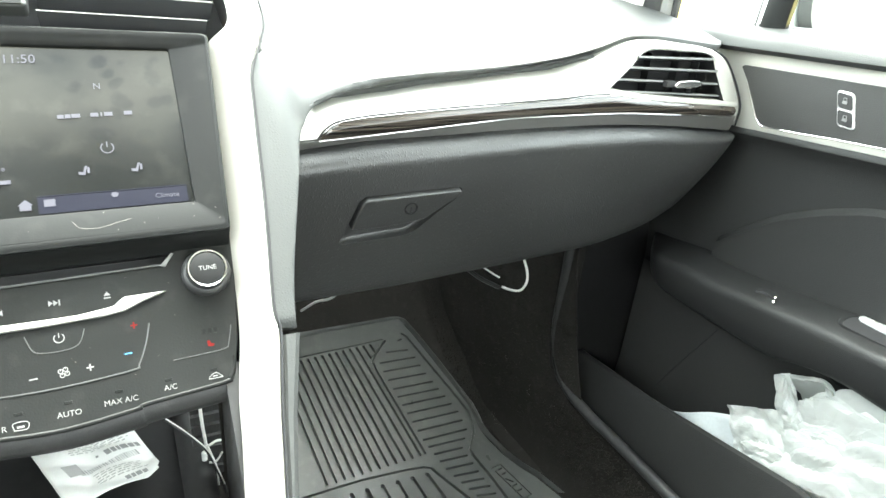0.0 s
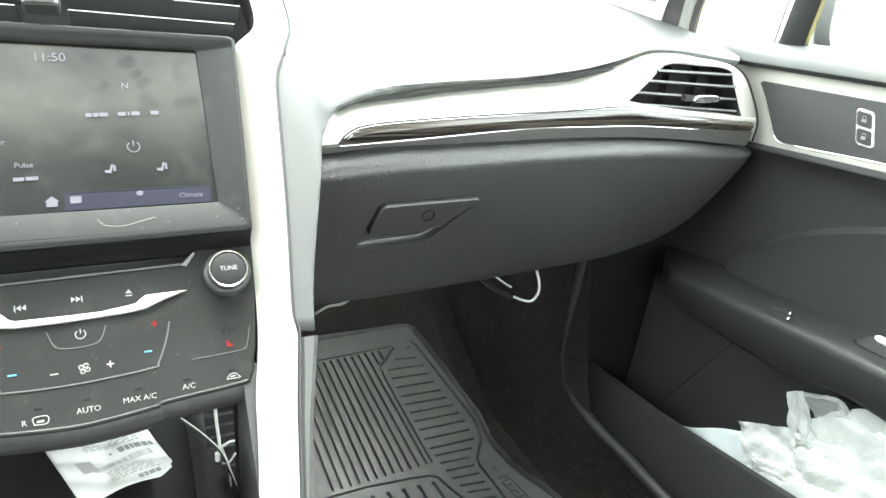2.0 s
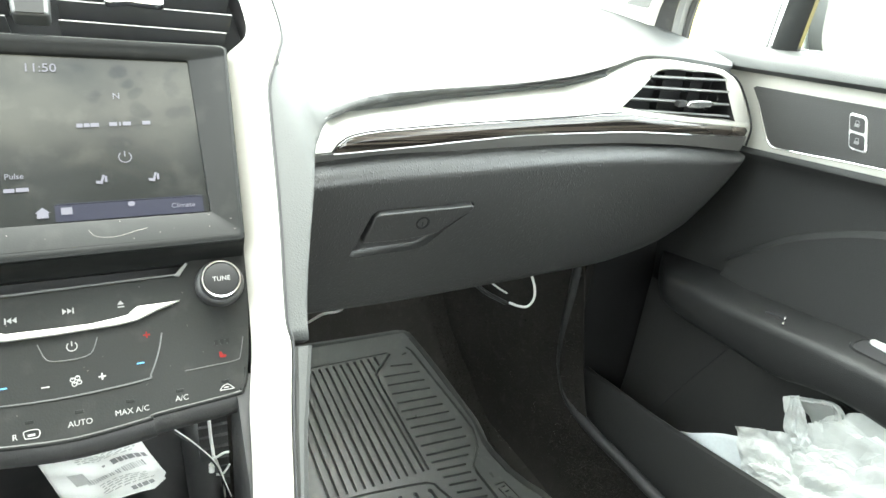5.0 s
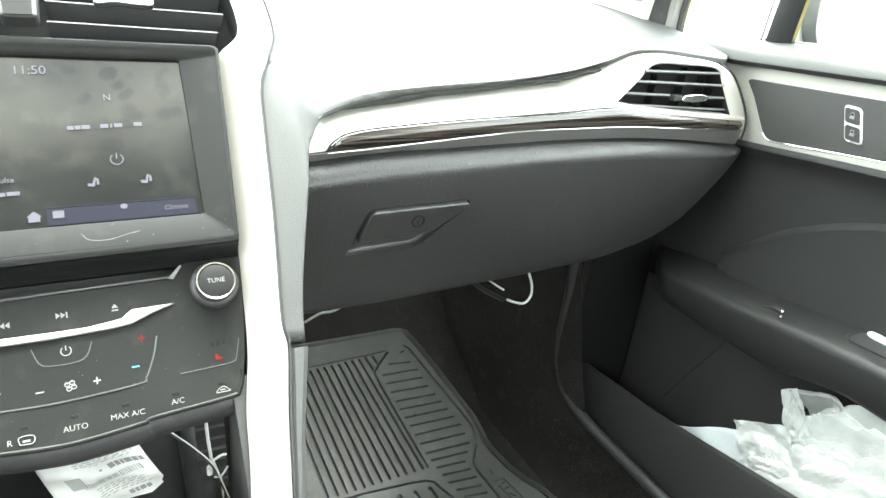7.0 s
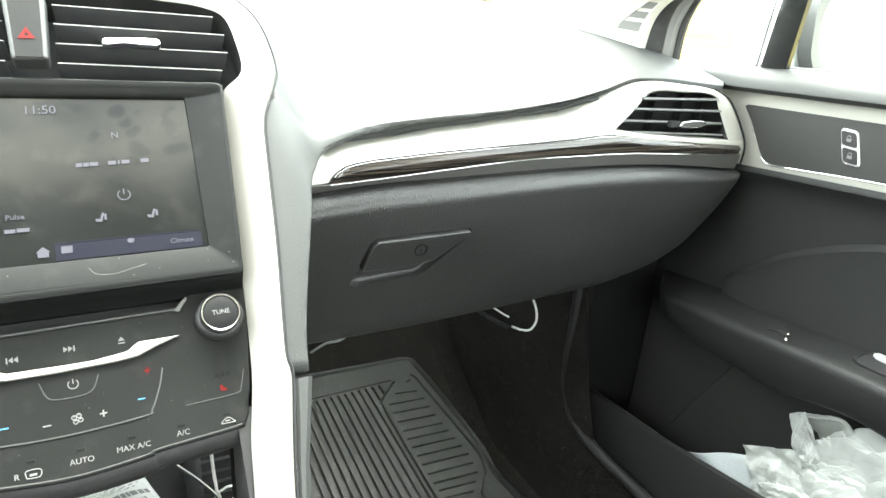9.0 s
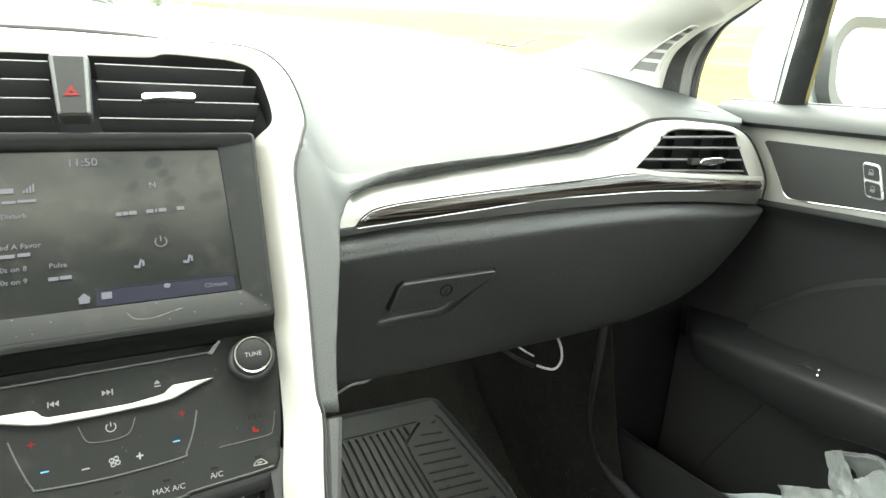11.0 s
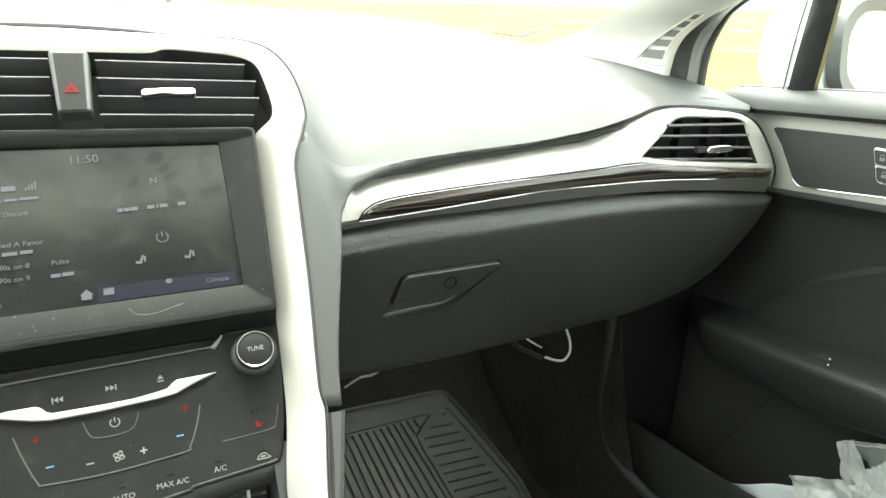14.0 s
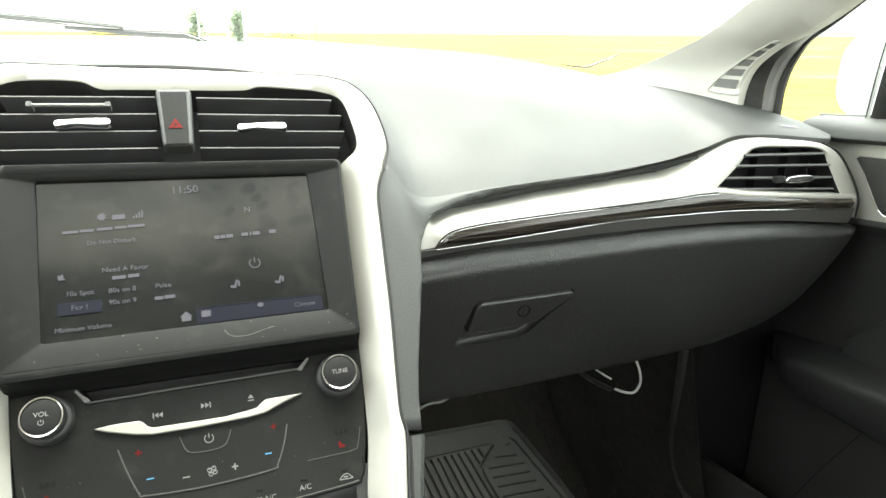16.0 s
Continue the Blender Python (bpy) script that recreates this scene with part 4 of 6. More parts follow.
low = [(u, -v) for u, v in ((-0.1, 0.052), (-0.0985, 0.0605), (-0.094, 0.0655), (-0.046, 0.069), (-0.04, 0.0708), (0.0, 0.074), (0.04, 0.0708), (0.046, 0.069), (0.091, 0.0658), (0.0965, 0.0632), (0.0992, 0.0575), (0.1005, 0.05))]
part("panel_lip", tube([DECK @ Vector((u, y, -0.001)) for u, y in low], 0.0016, 8, n=110), BEZEL, stack)
skirt = smooth_line([(u, y, 0) for u, y in low], 90)
part("panel_skirt", rows_mesh([[DECK @ Vector((q.x * (1 + 0.03 * k), q.y - 0.0105 * k, -0.002 - d)) for k, d in ((0.0, 0.0), (0.35, 0.001), (0.8, 0.005), (1.0, 0.011), (1.0, 0.03))] for q in skirt]), BLACK, stack, "black lower edge of the panel")
part("seam", tube([on(DECK, u, v, 0.0002) for u, v in ((-0.0497, 0.018), (-0.0447, 0.0325), (-0.0385, 0.0462), (-0.0341, 0.0484), (0.0, 0.0496), (0.0403, 0.0473), (0.045, 0.0442), (0.0505, 0.0315), (0.0535, 0.02))], 0.0005, 5, n=60), SWITCH, stack)
part("seam", tube([on(DECK, u, v, 0.0002) for u, v in ((-0.0135, 0.0165), (-0.0105, 0.0245), (-0.0065, 0.0275), (0.004, 0.0282), (0.012, 0.027), (0.0155, 0.0235), (0.0178, 0.017))], 0.00035, 5, n=40), SWITCH, stack)
for s in (1, -1):
    part("seam", tube([on(DECK, s * u, v, 0.0002) for u, v in ((0.064, 0.046), (0.08, 0.0455), (0.0955, 0.0445), (0.0985, 0.041), (0.1015, 0.03))], 0.0003, 5, n=30), SWITCH, stack)


def knob(u, text):
    m = at_slope(DECK, u, -0.0068)
    k = part("knob", disc_turn([(0.0155, 0.0), (0.0152, 0.004), (0.0138, 0.006), (0.0125, 0.0065), (0.0120, 0.013), (0.0115, 0.0135), (0.0098, 0.0135)], m), BLACK, stack, "rotary knob")
    part("ring", disc_turn([(0.0121, 0.0105), (0.0125, 0.013), (0.012, 0.015), (0.0111, 0.0148), (0.0107, 0.0138), (0.0106, 0.0125)], m), CHROME, k, "chrome ring")
    part("cap", disc_turn([(0.0108, 0.012), (0.0106, 0.0142), (0.0096, 0.0147), (0.004, 0.0149)], m), HAZARD, k, "black cap")
    lettering("lettering", text, 0.0042, m @ Matrix.Translation((0, 0.0012 if text == "VOL" else 0, 0.0151)), PRINT, k)
    if text == "VOL":
        ring_mark(u, -0.0032, 0.0015, 0.0004, DECK, PRINT, k, n=0.0151)


knob(0.0917, "TUNE")
knob(-0.0885, "VOL")


def deck_word(text, u, v, size, ink=PRINT):
    return word(text, u, v, size, DECK, ink, 0.0003, panel)


def deck_bar(u, v, w, h, ink=PRINT, turn=0.0):
    return bar(u, v, w, h, DECK, ink, 0.0002, panel, "mark", turn)


def skip(u, v, s):
    for d in (-0.0013, 0.0013):
        shape([(d - 0.0012 * s, 0.0018), (d + 0.0012 * s, 0), (d - 0.0012 * s, -0.0018)][::s], u, v, DECK, PRINT, panel)
    deck_bar(u + s * 0.0032, v, 0.0008, 0.0036)


skip(-0.0252, 0.0003, -1)
skip(0.0032, -0.0012, 1)
shape([(-0.0019, 0), (0.0019, 0), (0, 0.0026)], 0.0323, -0.0012, DECK, PRINT, panel)
deck_bar(0.0323, 0.0002, 0.0038, 0.0008)
ring_mark(0.0041, 0.0204, 0.0027, 0.0006, DECK, PRINT, panel)
for u, v, ink in ((-0.038, 0.0219, RED), (0.0448, 0.0199, RED), (0.0184, 0.0409, PRINT)):
    deck_bar(u, v, 0.004, 0.0009, ink)
    deck_bar(u, v, 0.0009, 0.004, ink)
for u, v, ink in ((-0.0318, 0.0388, BLUE), (0.0397, 0.0367, BLUE), (-0.011, 0.0419, PRINT)):
    deck_bar(u, v, 0.0042, 0.0008, ink)
for k in range(4):
    a = k * math.pi / 2 + 0.5
    ring_mark(0.0046 + 0.0019 * math.cos(a), 0.0411 + 0.0019 * math.sin(a), 0.0012, 0.0005, DECK, PRINT, panel, gap=3)
for s, e in ((1, 0.0), (-1, 0.0)):
    shape([(-0.0018, -0.0016), (0.0016, -0.002), (0.0024, -0.0004), (0.0004, 0.0), (-0.0006, 0.0022), (-0.002, 0.002)], s * 0.0875, 0.0397, DECK, RED, panel)
    for k in range(3):
        deck_bar(s * 0.0881 + 0.0034 * (k - 1), 0.0314, 0.0022, 0.003, BEZEL)
deck_word("A/C", 0.0605, 0.0622, 0.0047)
deck_word("MAX A/C", 0.0325, 0.0642, 0.0046)
deck_word("AUTO", 0.005, 0.0655, 0.0046)
deck_word("R", -0.0275, 0.067, 0.0046)
part("defrost_sign", tube([on(DECK, -0.0195 + x, 0.0668 - y, 0.0003) for x, y in ((-0.0032, -0.002), (0.0032, -0.002), (0.0034, 0.002), (-0.0034, 0.002), (-0.0032, -0.002))], 0.0003, 4), PRINT, panel)
deck_bar(-0.0195, 0.0672, 0.0036, 0.0012)
part("recirculate_sign", tube([on(DECK, 0.0871 + x, 0.0608 - y, 0.0003) for x, y in ((-0.004, -0.001), (-0.002, 0.0012), (0.001, 0.002), (0.0036, -0.0002), (0.004, -0.0012), (-0.004, -0.0012))], 0.0003, 4), PRINT, panel)
deck_bar(0.0871, 0.0606, 0.003, 0.0008)
for u in (0.087, 0.06, 0.032, 0.005, -0.02):
    rounded(part("lamp_window", box((-0.0022, -0.0009, 0), (0.0022, 0.0009, 0.0004), m=at_slope(DECK, u, 0.0565 + 0.003 * (0.09 - u) / 0.1)), BEZEL, panel), 0.0003)

# silver arch round the stack
flank_out = [(0.157, -0.025), (0.151, -0.004), (0.142, 0.019), (0.139, 0.05), (0.134, 0.12), (0.1275, 0.187), (0.1285, 0.206), (0.1215, 0.25), (0.1145, 0.305), (0.102, 0.4)]
flank_in = [(0.132, -0.022), (0.1165, -0.009), (0.1157, 0.018), (0.1143, 0.045), (0.1115, 0.11), (0.1075, 0.18), (0.105, 0.206), (0.099, 0.24), (0.095, 0.28), (0.08, 0.4)]
ARCH = {1: ([(0.0, -0.1008), (0.036, -0.098), (0.052, -0.0967), (0.064, -0.0956), (0.09, -0.0933), (0.118, -0.0905), (0.1385, -0.0815), (0.152, -0.06)] + flank_out,
            [(0.0, -0.0808), (0.036, -0.0795), (0.052, -0.0795), (0.0636, -0.0823), (0.09, -0.0795), (0.11, -0.0765), (0.1254, -0.0685), (0.131, -0.049)] + flank_in),
        -1: ([(0.0, -0.1008), (0.036, -0.1024), (0.052, -0.1033), (0.067, -0.1043), (0.09, -0.1056), (0.118, -0.1067), (0.139, -0.098), (0.152, -0.075)] + flank_out,
             [(0.0, -0.0808), (0.036, -0.0822), (0.052, -0.083), (0.066, -0.09), (0.09, -0.092), (0.112, -0.0905), (0.127, -0.08), (0.132, -0.055)] + flank_in)}


def fade(t):
    t = min(max(t, 0.0), 1.0)
    return t * t * (3 - 2 * t)


for s in (1, -1):
    ol, il = (smooth_line([(u, v, 0) for u, v in line], 130) for line in ARCH[s])
    rows, lining = [], []
    for o, i in zip(ol, il):
        def spot(k, n):
            p = o * (1 - k) + i * k
            return on(FACE, s * p.x, p.y, n)
        d = 1 - 0.93 * fade((-o.y + 0.006) / 0.034)
        rows.append([spot(0, -0.014), spot(0.0, 0.001), spot(0.03, 0.0028), spot(0.06, 0.0034), spot(0.38, 0.0044), spot(0.42, 0.0042), spot(0.45, 0.0042 - 0.0008 * d), spot(0.95, 0.0038 - 0.0165 * d), spot(1.0, 0.003 - 0.0175 * d)])
        lining.append([spot(1.0, 0.003 - 0.0175 * d), spot(1.0, -0.016), spot(0.97, -0.034)])
    part("arch", rows_mesh(rows), SILVER, stack, "satin silver arch trim")
    edge = [on(FACE, s * 1.006 * o.x, o.y - 0.0012 * fade((-o.y - 0.05) / 0.04), 0.0012 + 0.0022 * fade((o.y + 0.035) / 0.03)) for o in ol[::3]]
    part("edge_gap", tube(edge, lambda f: 0.0008 + 0.0017 * (1 - fade(f / 0.2)), 6, n=110), VOID, stack, "dark gap between arch and dash")
    part("arch_lining", rows_mesh(lining), BLACK, stack, "black inner wall of the vent opening")

# centre vents
VB = [-0.0375, -0.0222, -0.007, 0.008]
part("vent_cavity", box((-0.14, -0.03, -0.04), (0.14, 0.055, -0.034), m=VENTS), VOID, stack)
part("vent_floor", box((-0.118, -0.0235, -0.04), (0.118, -0.0175, -0.014), m=VENTS), VOID, stack)
for s in (1, -1):
    for k, v in enumerate(VB):
        ends = (0.118, 0.124, 0.124, 0.118)[k]
        m = VENTS @ Matrix.Translation((s * (0.0145 + ends) / 2, -v - 0.05 * s * 0.06, -0.003)) @ pose(0, 0, 0, 5, 0, -3 * s if s > 0 else -2)
        h = (ends - 0.0145) / 2
        sl = part("slat", box((-h, -0.0005, -0.024), (h, 0.0005, 0.0), m=m), SLAT, stack)
        # pale front strip in place of the highlight on the slat
        part("lit_slat_edge", box((-h, -0.0004, 0.0), (h, 0.0004, 0.0005), m=m), GREY, sl)
    for x in (0.035, 0.06, 0.085, 0.11):
        part("vane", box((s * x - 0.0008, -0.015, -0.034), (s * x + 0.0008, 0.045, -0.026), m=VENTS), SLAT, stack)
for u0, v in ((0.0424, -0.0050), (-0.0809, -0.0138)):
    blade = [(0, -0.002), (0.002, -0.0032), (0.0085, -0.0022), (0.014, -0.0016), (0.022, -0.0026), (0.034, -0.0034), (0.0365, -0.0022), (0.0365, 0.0015), (0.034, 0.0026), (0.024, 0.0032), (0.012, 0.0028), (0.002, 0.0026), (0, 0.0016)]
    lv = part("vent_lever", prism([(u0 + x, y - v) for x, y in blade], 0.006, VENTS @ Matrix.Translation((0, 0, -0.002))), CHROME, stack, "bright vent lever")
    rounded(lv, 0.0014, 3)
hz = part("hazard_switch", prism([(-0.0138, 0.0414), (0.0115, 0.0409), (0.0104, -0.0096), (-0.0104, -0.0093)], 0.014, VENTS @ Matrix.Translation((0, 0, -0.01))), SWITCH, stack, "hazard warning switch")
rounded(hz, 0.0025, 3)
part("switch_face", prism([(-0.0105, 0.038), (0.0082, 0.0376), (0.0076, -0.0085), (-0.0078, -0.0083)], 0.0012, VENTS @ Matrix.Translation((0, 0, 0.0032))), HAZARD, hz, "darker inset face")
tri = bmesh.new()
for q in range(3):
    a, b = radians(90 + 120 * q), radians(210 + 120 * q)
    rows_mesh([[at_slope(VENTS, -0.0008, -0.008, 0.0048) @ Vector((r * math.cos(t), r * math.sin(t), 0)) for r in (0.0016, 0.0058)] for t in (a, b)], bm=tri)
part("warning_triangle", tri, RED, hz, smooth=False)
clip = thing("vent_clip", "grey plastic clip hooked on a vent slat", "clip")
part("bar", tube([on(VENTS, u, -0.0296 - 0.03 * (u + 0.07) * -1, 0.002) for u in (-0.0975, -0.07, -0.045)], 0.002, 8, flat=0.7), GREY, clip)
for u, y in ((-0.0965, 0.0304), (-0.046, 0.0288)):
    part("hook", box((u - 0.0018, y - 0.0022, -0.004), (u + 0.0018, y + 0.0018, 0.0042), m=VENTS), SWITCH, clip)

# open tray under the stack
tray = thing("console_tray", "black open tray in the centre console", "console")
part("base", box((-0.1, -0.3, 0.33), (0.075, 0.1, 0.352)), BLACK, tray)
part("back_wall", box((-0.1, 0.1, 0.33), (0.05, 0.12, 0.52)), BLACK, tray)
part("left_wall", box((-0.12, -0.3, 0.2), (-0.1, 0.2, 0.5)), BLACK, tray)
part("right_post", rows_mesh([[(x, y0, z) for x in (0.093, 0.106)] + [(x, y1, z) for x in (0.106, 0.093)] for z, y0, y1 in ((0.2, -0.34, -0.09), (0.36, -0.24, -0.105), (0.44, -0.175, -0.108), (0.468, -0.15, -0.105), (0.488, -0.133, -0.1))], True), BLACK, tray)
part("inner_rail", tube([(0.075, 0.1, 0.372), (0.073, -0.05, 0.37), (0.072, -0.3, 0.366)], 0.012, 10), BLACK, tray)
for k in range(9):
    part("rib", box((0.072, -0.088, 0.352 + 0.0105 * k), (0.0925, -0.08, 0.3595 + 0.0105 * k)), FASCIA, tray)
part("lower_console", box((-0.1, -0.5, 0.05), (0.06, -0.1, 0.33)), BLACK, tray)

receipt = thing("receipt", "crumpled white paper receipt lying in the tray", "receipt")
PC = [Vector(p) for p in ((-0.0398, -0.031, 0.362), (0.0297, -0.021, 0.362), (0.0525, -0.086, 0.362), (-0.013, -0.096, 0.362))]


def sheet(u, v):
    """A spot on the crumpled paper: u along its far edge, v towards the seat."""
    p = PC[0].lerp(PC[1], u).lerp(PC[3].lerp(PC[2], u), v)
    h = 0.0035 * abs(math.sin(5.2 * u + 2.1 * v)) + 0.002 * abs(math.sin(9 * v - 4 * u + 0.6)) + 0.016 * max(0.0, u + v - 1.45) ** 1.4 + 0.004 * max(0.0, 0.25 - u)
    return p + Vector((-0.3 * h, 0, h))


bm = rows_mesh([[sheet(u, v) for u in span(0, 1 - 0.04 * (v > 0.95), 26)] for v in span(0, 1, 24)])
solid(part("paper", bm, PAPER, receipt), 0.0003)


def paper_bar(u0, v0, u1, v1, ink):
    bm = rows_mesh([[sheet(u0 + (u1 - u0) * a + 0.12 * (v1 - v0) * b, v0 + (v1 - v0) * b - 0.1 * (u1 - u0) * a) + Vector((0, -0.0003, 0.0007)) for b in (0, 0.5, 1)] for a in span(0, 1, 6)])
    part("print", bm, ink, receipt)


FAINT = mat("faint_ink", (0.5, 0.5, 0.49), 0.7)
rp = random.Random(3)


def print_row(u0, u1, v, h, ink, longest=0.09):
    """A row of print as short bars with gaps between."""
    u = u0
    while u < u1 - 0.02:
        w = min(rp.uniform(0.02, longest), u1 - u)
        paper_bar(u, v, u + w, v + h, ink)
        u += w + rp.uniform(0.012, 0.03)


for k in range(6):
    print_row(0.3 + 0.02 * rp.random(), 0.86 + 0.06 * rp.random(), 0.09 + 0.036 * k, 0.016, FAINT)
for u, w in ((0.6, 0.06), (0.672, 0.045), (0.728, 0.03), (0.768, 0.065), (0.845, 0.05), (0.907, 0.04)):
    paper_bar(u, 0.36, u + w, 0.45, INK)
paper_bar(0.5, 0.39, 0.53, 0.42, INK)
for k in range(26):
    paper_bar(0.28 + 0.0235 * k, 0.555 - 0.002 * k, 0.28 + 0.0235 * k + rp.uniform(0.006, 0.015), 0.635 - 0.002 * k, INK if k % 3 else FAINT)
for k in range(5):
    print_row(0.36 + 0.03 * rp.random(), 0.8 + 0.1 * rp.random(), 0.68 + 0.034 * k, 0.014, FAINT)
for u, w in ((0.62, 0.05), (0.68, 0.04), (0.73, 0.06), (0.8, 0.05)):
    paper_bar(u, 0.87, u + w, 0.925, INK)
paper_bar(0.16, 0.42, 0.3, 0.62, FAINT)

cable = thing("charging_cable", "white charging cable hanging beside the tray", "cable")
part("cord", tube([(0.078, -0.1, 0.452), (0.0786, -0.1, 0.4325), (0.0792, -0.1, 0.4124), (0.0801, -0.1, 0.3962), (0.0786, -0.1, 0.3835)], 0.0012, 8), CABLE_W, cable)
part("strand", tube([(0.0802, -0.101, 0.398), (0.083, -0.101, 0.386), (0.0862, -0.1, 0.37), (0.0865, -0.1, 0.352)], 0.0008, 7), CABLE_W, cable)
part("plug", tube([(0.0784, -0.1005, 0.388), (0.0783, -0.1008, 0.3815)], 0.0021, 8, n=4), CABLE_W, cable)
cable = thing("charging_cable", "thin glossy black cable hanging beside the tray", "cable")
part("cord", tube([(0.0532, -0.102, 0.4312), (0.0676, -0.102, 0.4119), (0.0799, -0.103, 0.3923), (0.0853, -0.103, 0.374), (0.0899, -0.103, 0.3545), (0.091, -0.103, 0.345)], 0.0012, 8), CABLE_B, cable)
# thin white strand stands for the highlight on the glossy cord
part("cord_gloss", tube([(0.0536, -0.1028, 0.4322), (0.068, -0.1028, 0.4129), (0.0805, -0.1038, 0.3931), (0.0859, -0.1038, 0.3746), (0.0905, -0.1038, 0.355)], 0.0005, 6), CABLE_W, cable, "white line painted for the cord's gloss")
tie = thing("cable_tie", "white cable tie round the charging cords", "cable tie")
part("loop", tube([(0.0785, -0.102, 0.394), (0.0831, -0.1035, 0.3973), (0.087, -0.103, 0.3988), (0.0907, -0.102, 0.3978)], 0.0009, 6), CABLE_W, tie)
part("tail", tube([(0.0809, -0.103, 0.3796), (0.0845, -0.1035, 0.3792), (0.0871, -0.1035, 0.381), (0.0909, -0.103, 0.3867)], 0.0008, 6), CABLE_W, tie)

# wires under the dash
for pts, r in (([(0.25, 0.27, 0.255), (0.25, 0.2, 0.31), (0.25, 0.14, 0.35), (0.25, 0.1, 0.385)], 0.0017), ([(0.499, 0.155, 0.313), (0.515, 0.155, 0.305), (0.53, 0.155, 0.302), (0.5385, 0.155, 0.313), (0.538, 0.157, 0.33), (0.53, 0.16, 0.352)], 0.0018), ([(0.46, 0.16, 0.352), (0.48, 0.157, 0.337), (0.492, 0.155, 0.329)], 0.0013)):
    w = thing("loose_wire", "thin white loose wire hanging under the dash", "wire", group="loose wires")
    part("cord", tube(pts, r, 8), CABLE_W, w)
lever = thing("under_dash_bracket", "small black bracket hanging under the dash", "bracket")
part("arm", tube([(0.435, 0.16, 0.355), (0.46, 0.156, 0.334), (0.492, 0.155, 0.314)], 0.006, 8, flat=0.5), BLACK, lever)

# ---- passenger door ----
door = thing("car_door", "black car door panel with silver band, armrest and pocket", "car door")


def rise(y):
    return 0.08 * (0.08 - y) if y > -0.3 else 0.0304 + 0.03 * (-0.3 - y)


ysd = span(0.105, -0.3, 24) + span(-0.33, -1.0, 10)
rows = [[(x, y, z + rise(y)) for x, z in ((0.735, 0.65), (0.735, 0.6725), (0.724, 0.6755), (0.71, 0.6752), (0.695, 0.6725), (0.683, 0.6665), (0.6745, 0.6585), (0.6735, 0.6545), (0.678, 0.650), (0.71, 0.646))] for y in ysd]
bm = rows_mesh(rows)
bm.verts.ensure_lookup_table()
bm.faces.new(bm.verts[:10])
part("top_pad", bm, PAD, door, "soft grey window-line pad")
part("belt_seal", tube([(0.7325, y, 0.6745 + rise(y)) for y in (0.12, 0.05, -0.1, -0.3)], 0.0028, 8, n=30), BLACK, door, "black rubber strip at the glass")
YZ = Matrix(((0, 0, -1, 0.694), (1, 0, 0, 0), (0, 1, 0, 0), (0, 0, 0, 1)))
sil = [(0.085, 0.652), (0.03, 0.657), (-0.115, 0.668), (-0.4, 0.692), (-0.9, 0.70), (-0.9, 0.65), (-0.4, 0.614), (-0.1518, 0.5908), (-0.0517, 0.579), (0.0092, 0.5712), (0.03, 0.5705), (0.06, 0.573), (0.085, 0.59)]
rounded(part("silver_band", prism(sil, 0.004, YZ), SILVER, door, "satin silver door band"), 0.0015)
ins = [(0.0262, 0.6372), (0.0225, 0.6398), (-0.1323, 0.6523), (-0.4, 0.674), (-0.7, 0.68), (-0.7, 0.64), (-0.4, 0.628), (-0.1495, 0.5996), (-0.06, 0.5875), (-0.0266, 0.5832), (-0.0185, 0.5838), (-0.0135, 0.5868), (-0.0085, 0.5922), (0.0136, 0.6233)]
rounded(part("insert", prism(ins, 0.0055, YZ), INSERT, door, "black vinyl insert"), 0.001)
part("insert_edge", tube([(0.6888, y, z) for y, z in [(0.0136, 0.6233), (-0.0085, 0.5920), (-0.0135, 0.5865), (-0.0185, 0.5834), (-0.0266, 0.5828), (-0.06, 0.5871), (-0.1495, 0.5992), (-0.4, 0.6276)]], 0.0005, 6, n=60), CHROME, door)
rows = []
for y in span(0.13, -0.3, 30) + span(-0.34, -1.0, 10):
    f = 0.115 * max(0.0, 0.0176 - max(y, -0.5))
    rows.append([(0.704, y, 0.662), (0.70, y, 0.60), (0.6965, y, 0.577 + f), (0.6895, y, 0.5715 + f), (0.6868, y, 0.5685 + f), (0.6865, y, 0.566 + f), (0.689, y, 0.5625 + f), (0.696, y, 0.557 + f), (0.701, y, 0.545 + 0.6 * f), (0.703, y, 0.5), (0.702, y, 0.44), (0.70, y, 0.41), (0.706, y, 0.36), (0.712, y, 0.25), (0.70, y, 0.1)])
solid(face_towards(part("panel", rows_mesh(rows), DOOR, door), (-1, 0, 0)), 0.02)
arc = [(-0.005, 0.432), (-0.035, 0.458), (-0.07, 0.487), (-0.106, 0.509), (-0.14, 0.526), (-0.18, 0.54), (-0.26, 0.552), (-0.4, 0.56)]
al = smooth_line([(0.7, y, z) for y, z in arc], 50)
rows = [[p + Vector((0.006, 0.006, 0.006)), p + Vector((-0.004, 0.002, 0.003)), p + Vector((-0.0085, 0.0, 0.0)), p + Vector((-0.0075, -0.003, -0.007)), Vector((0.692, p.y, 0.5 * p.z + 0.205)), Vector((0.69, p.y, 0.415))] for p in al]
part("bolster", rows_mesh(rows), DOOR, door, "padded elbow bolster")


arm_top = curve_of([-1.0, -0.4, -0.252, -0.188, -0.125, -0.05, -0.006, 0.03, 0.1], [0.46, 0.448, 0.4395, 0.4325, 0.4225, 0.4115, 0.408, 0.403, 0.398])
arm_low = curve_of([-1.0, -0.4, -0.27, -0.21, -0.175, -0.148, -0.104, -0.036, 0.1], [0.40, 0.394, 0.3895, 0.387, 0.378, 0.3685, 0.3645, 0.361, 0.362])
arm_ys = [0.1, 0.09, 0.075, 0.06, 0.045] + span(0.03, -0.4, 40) + span(-0.45, -1.0, 8)
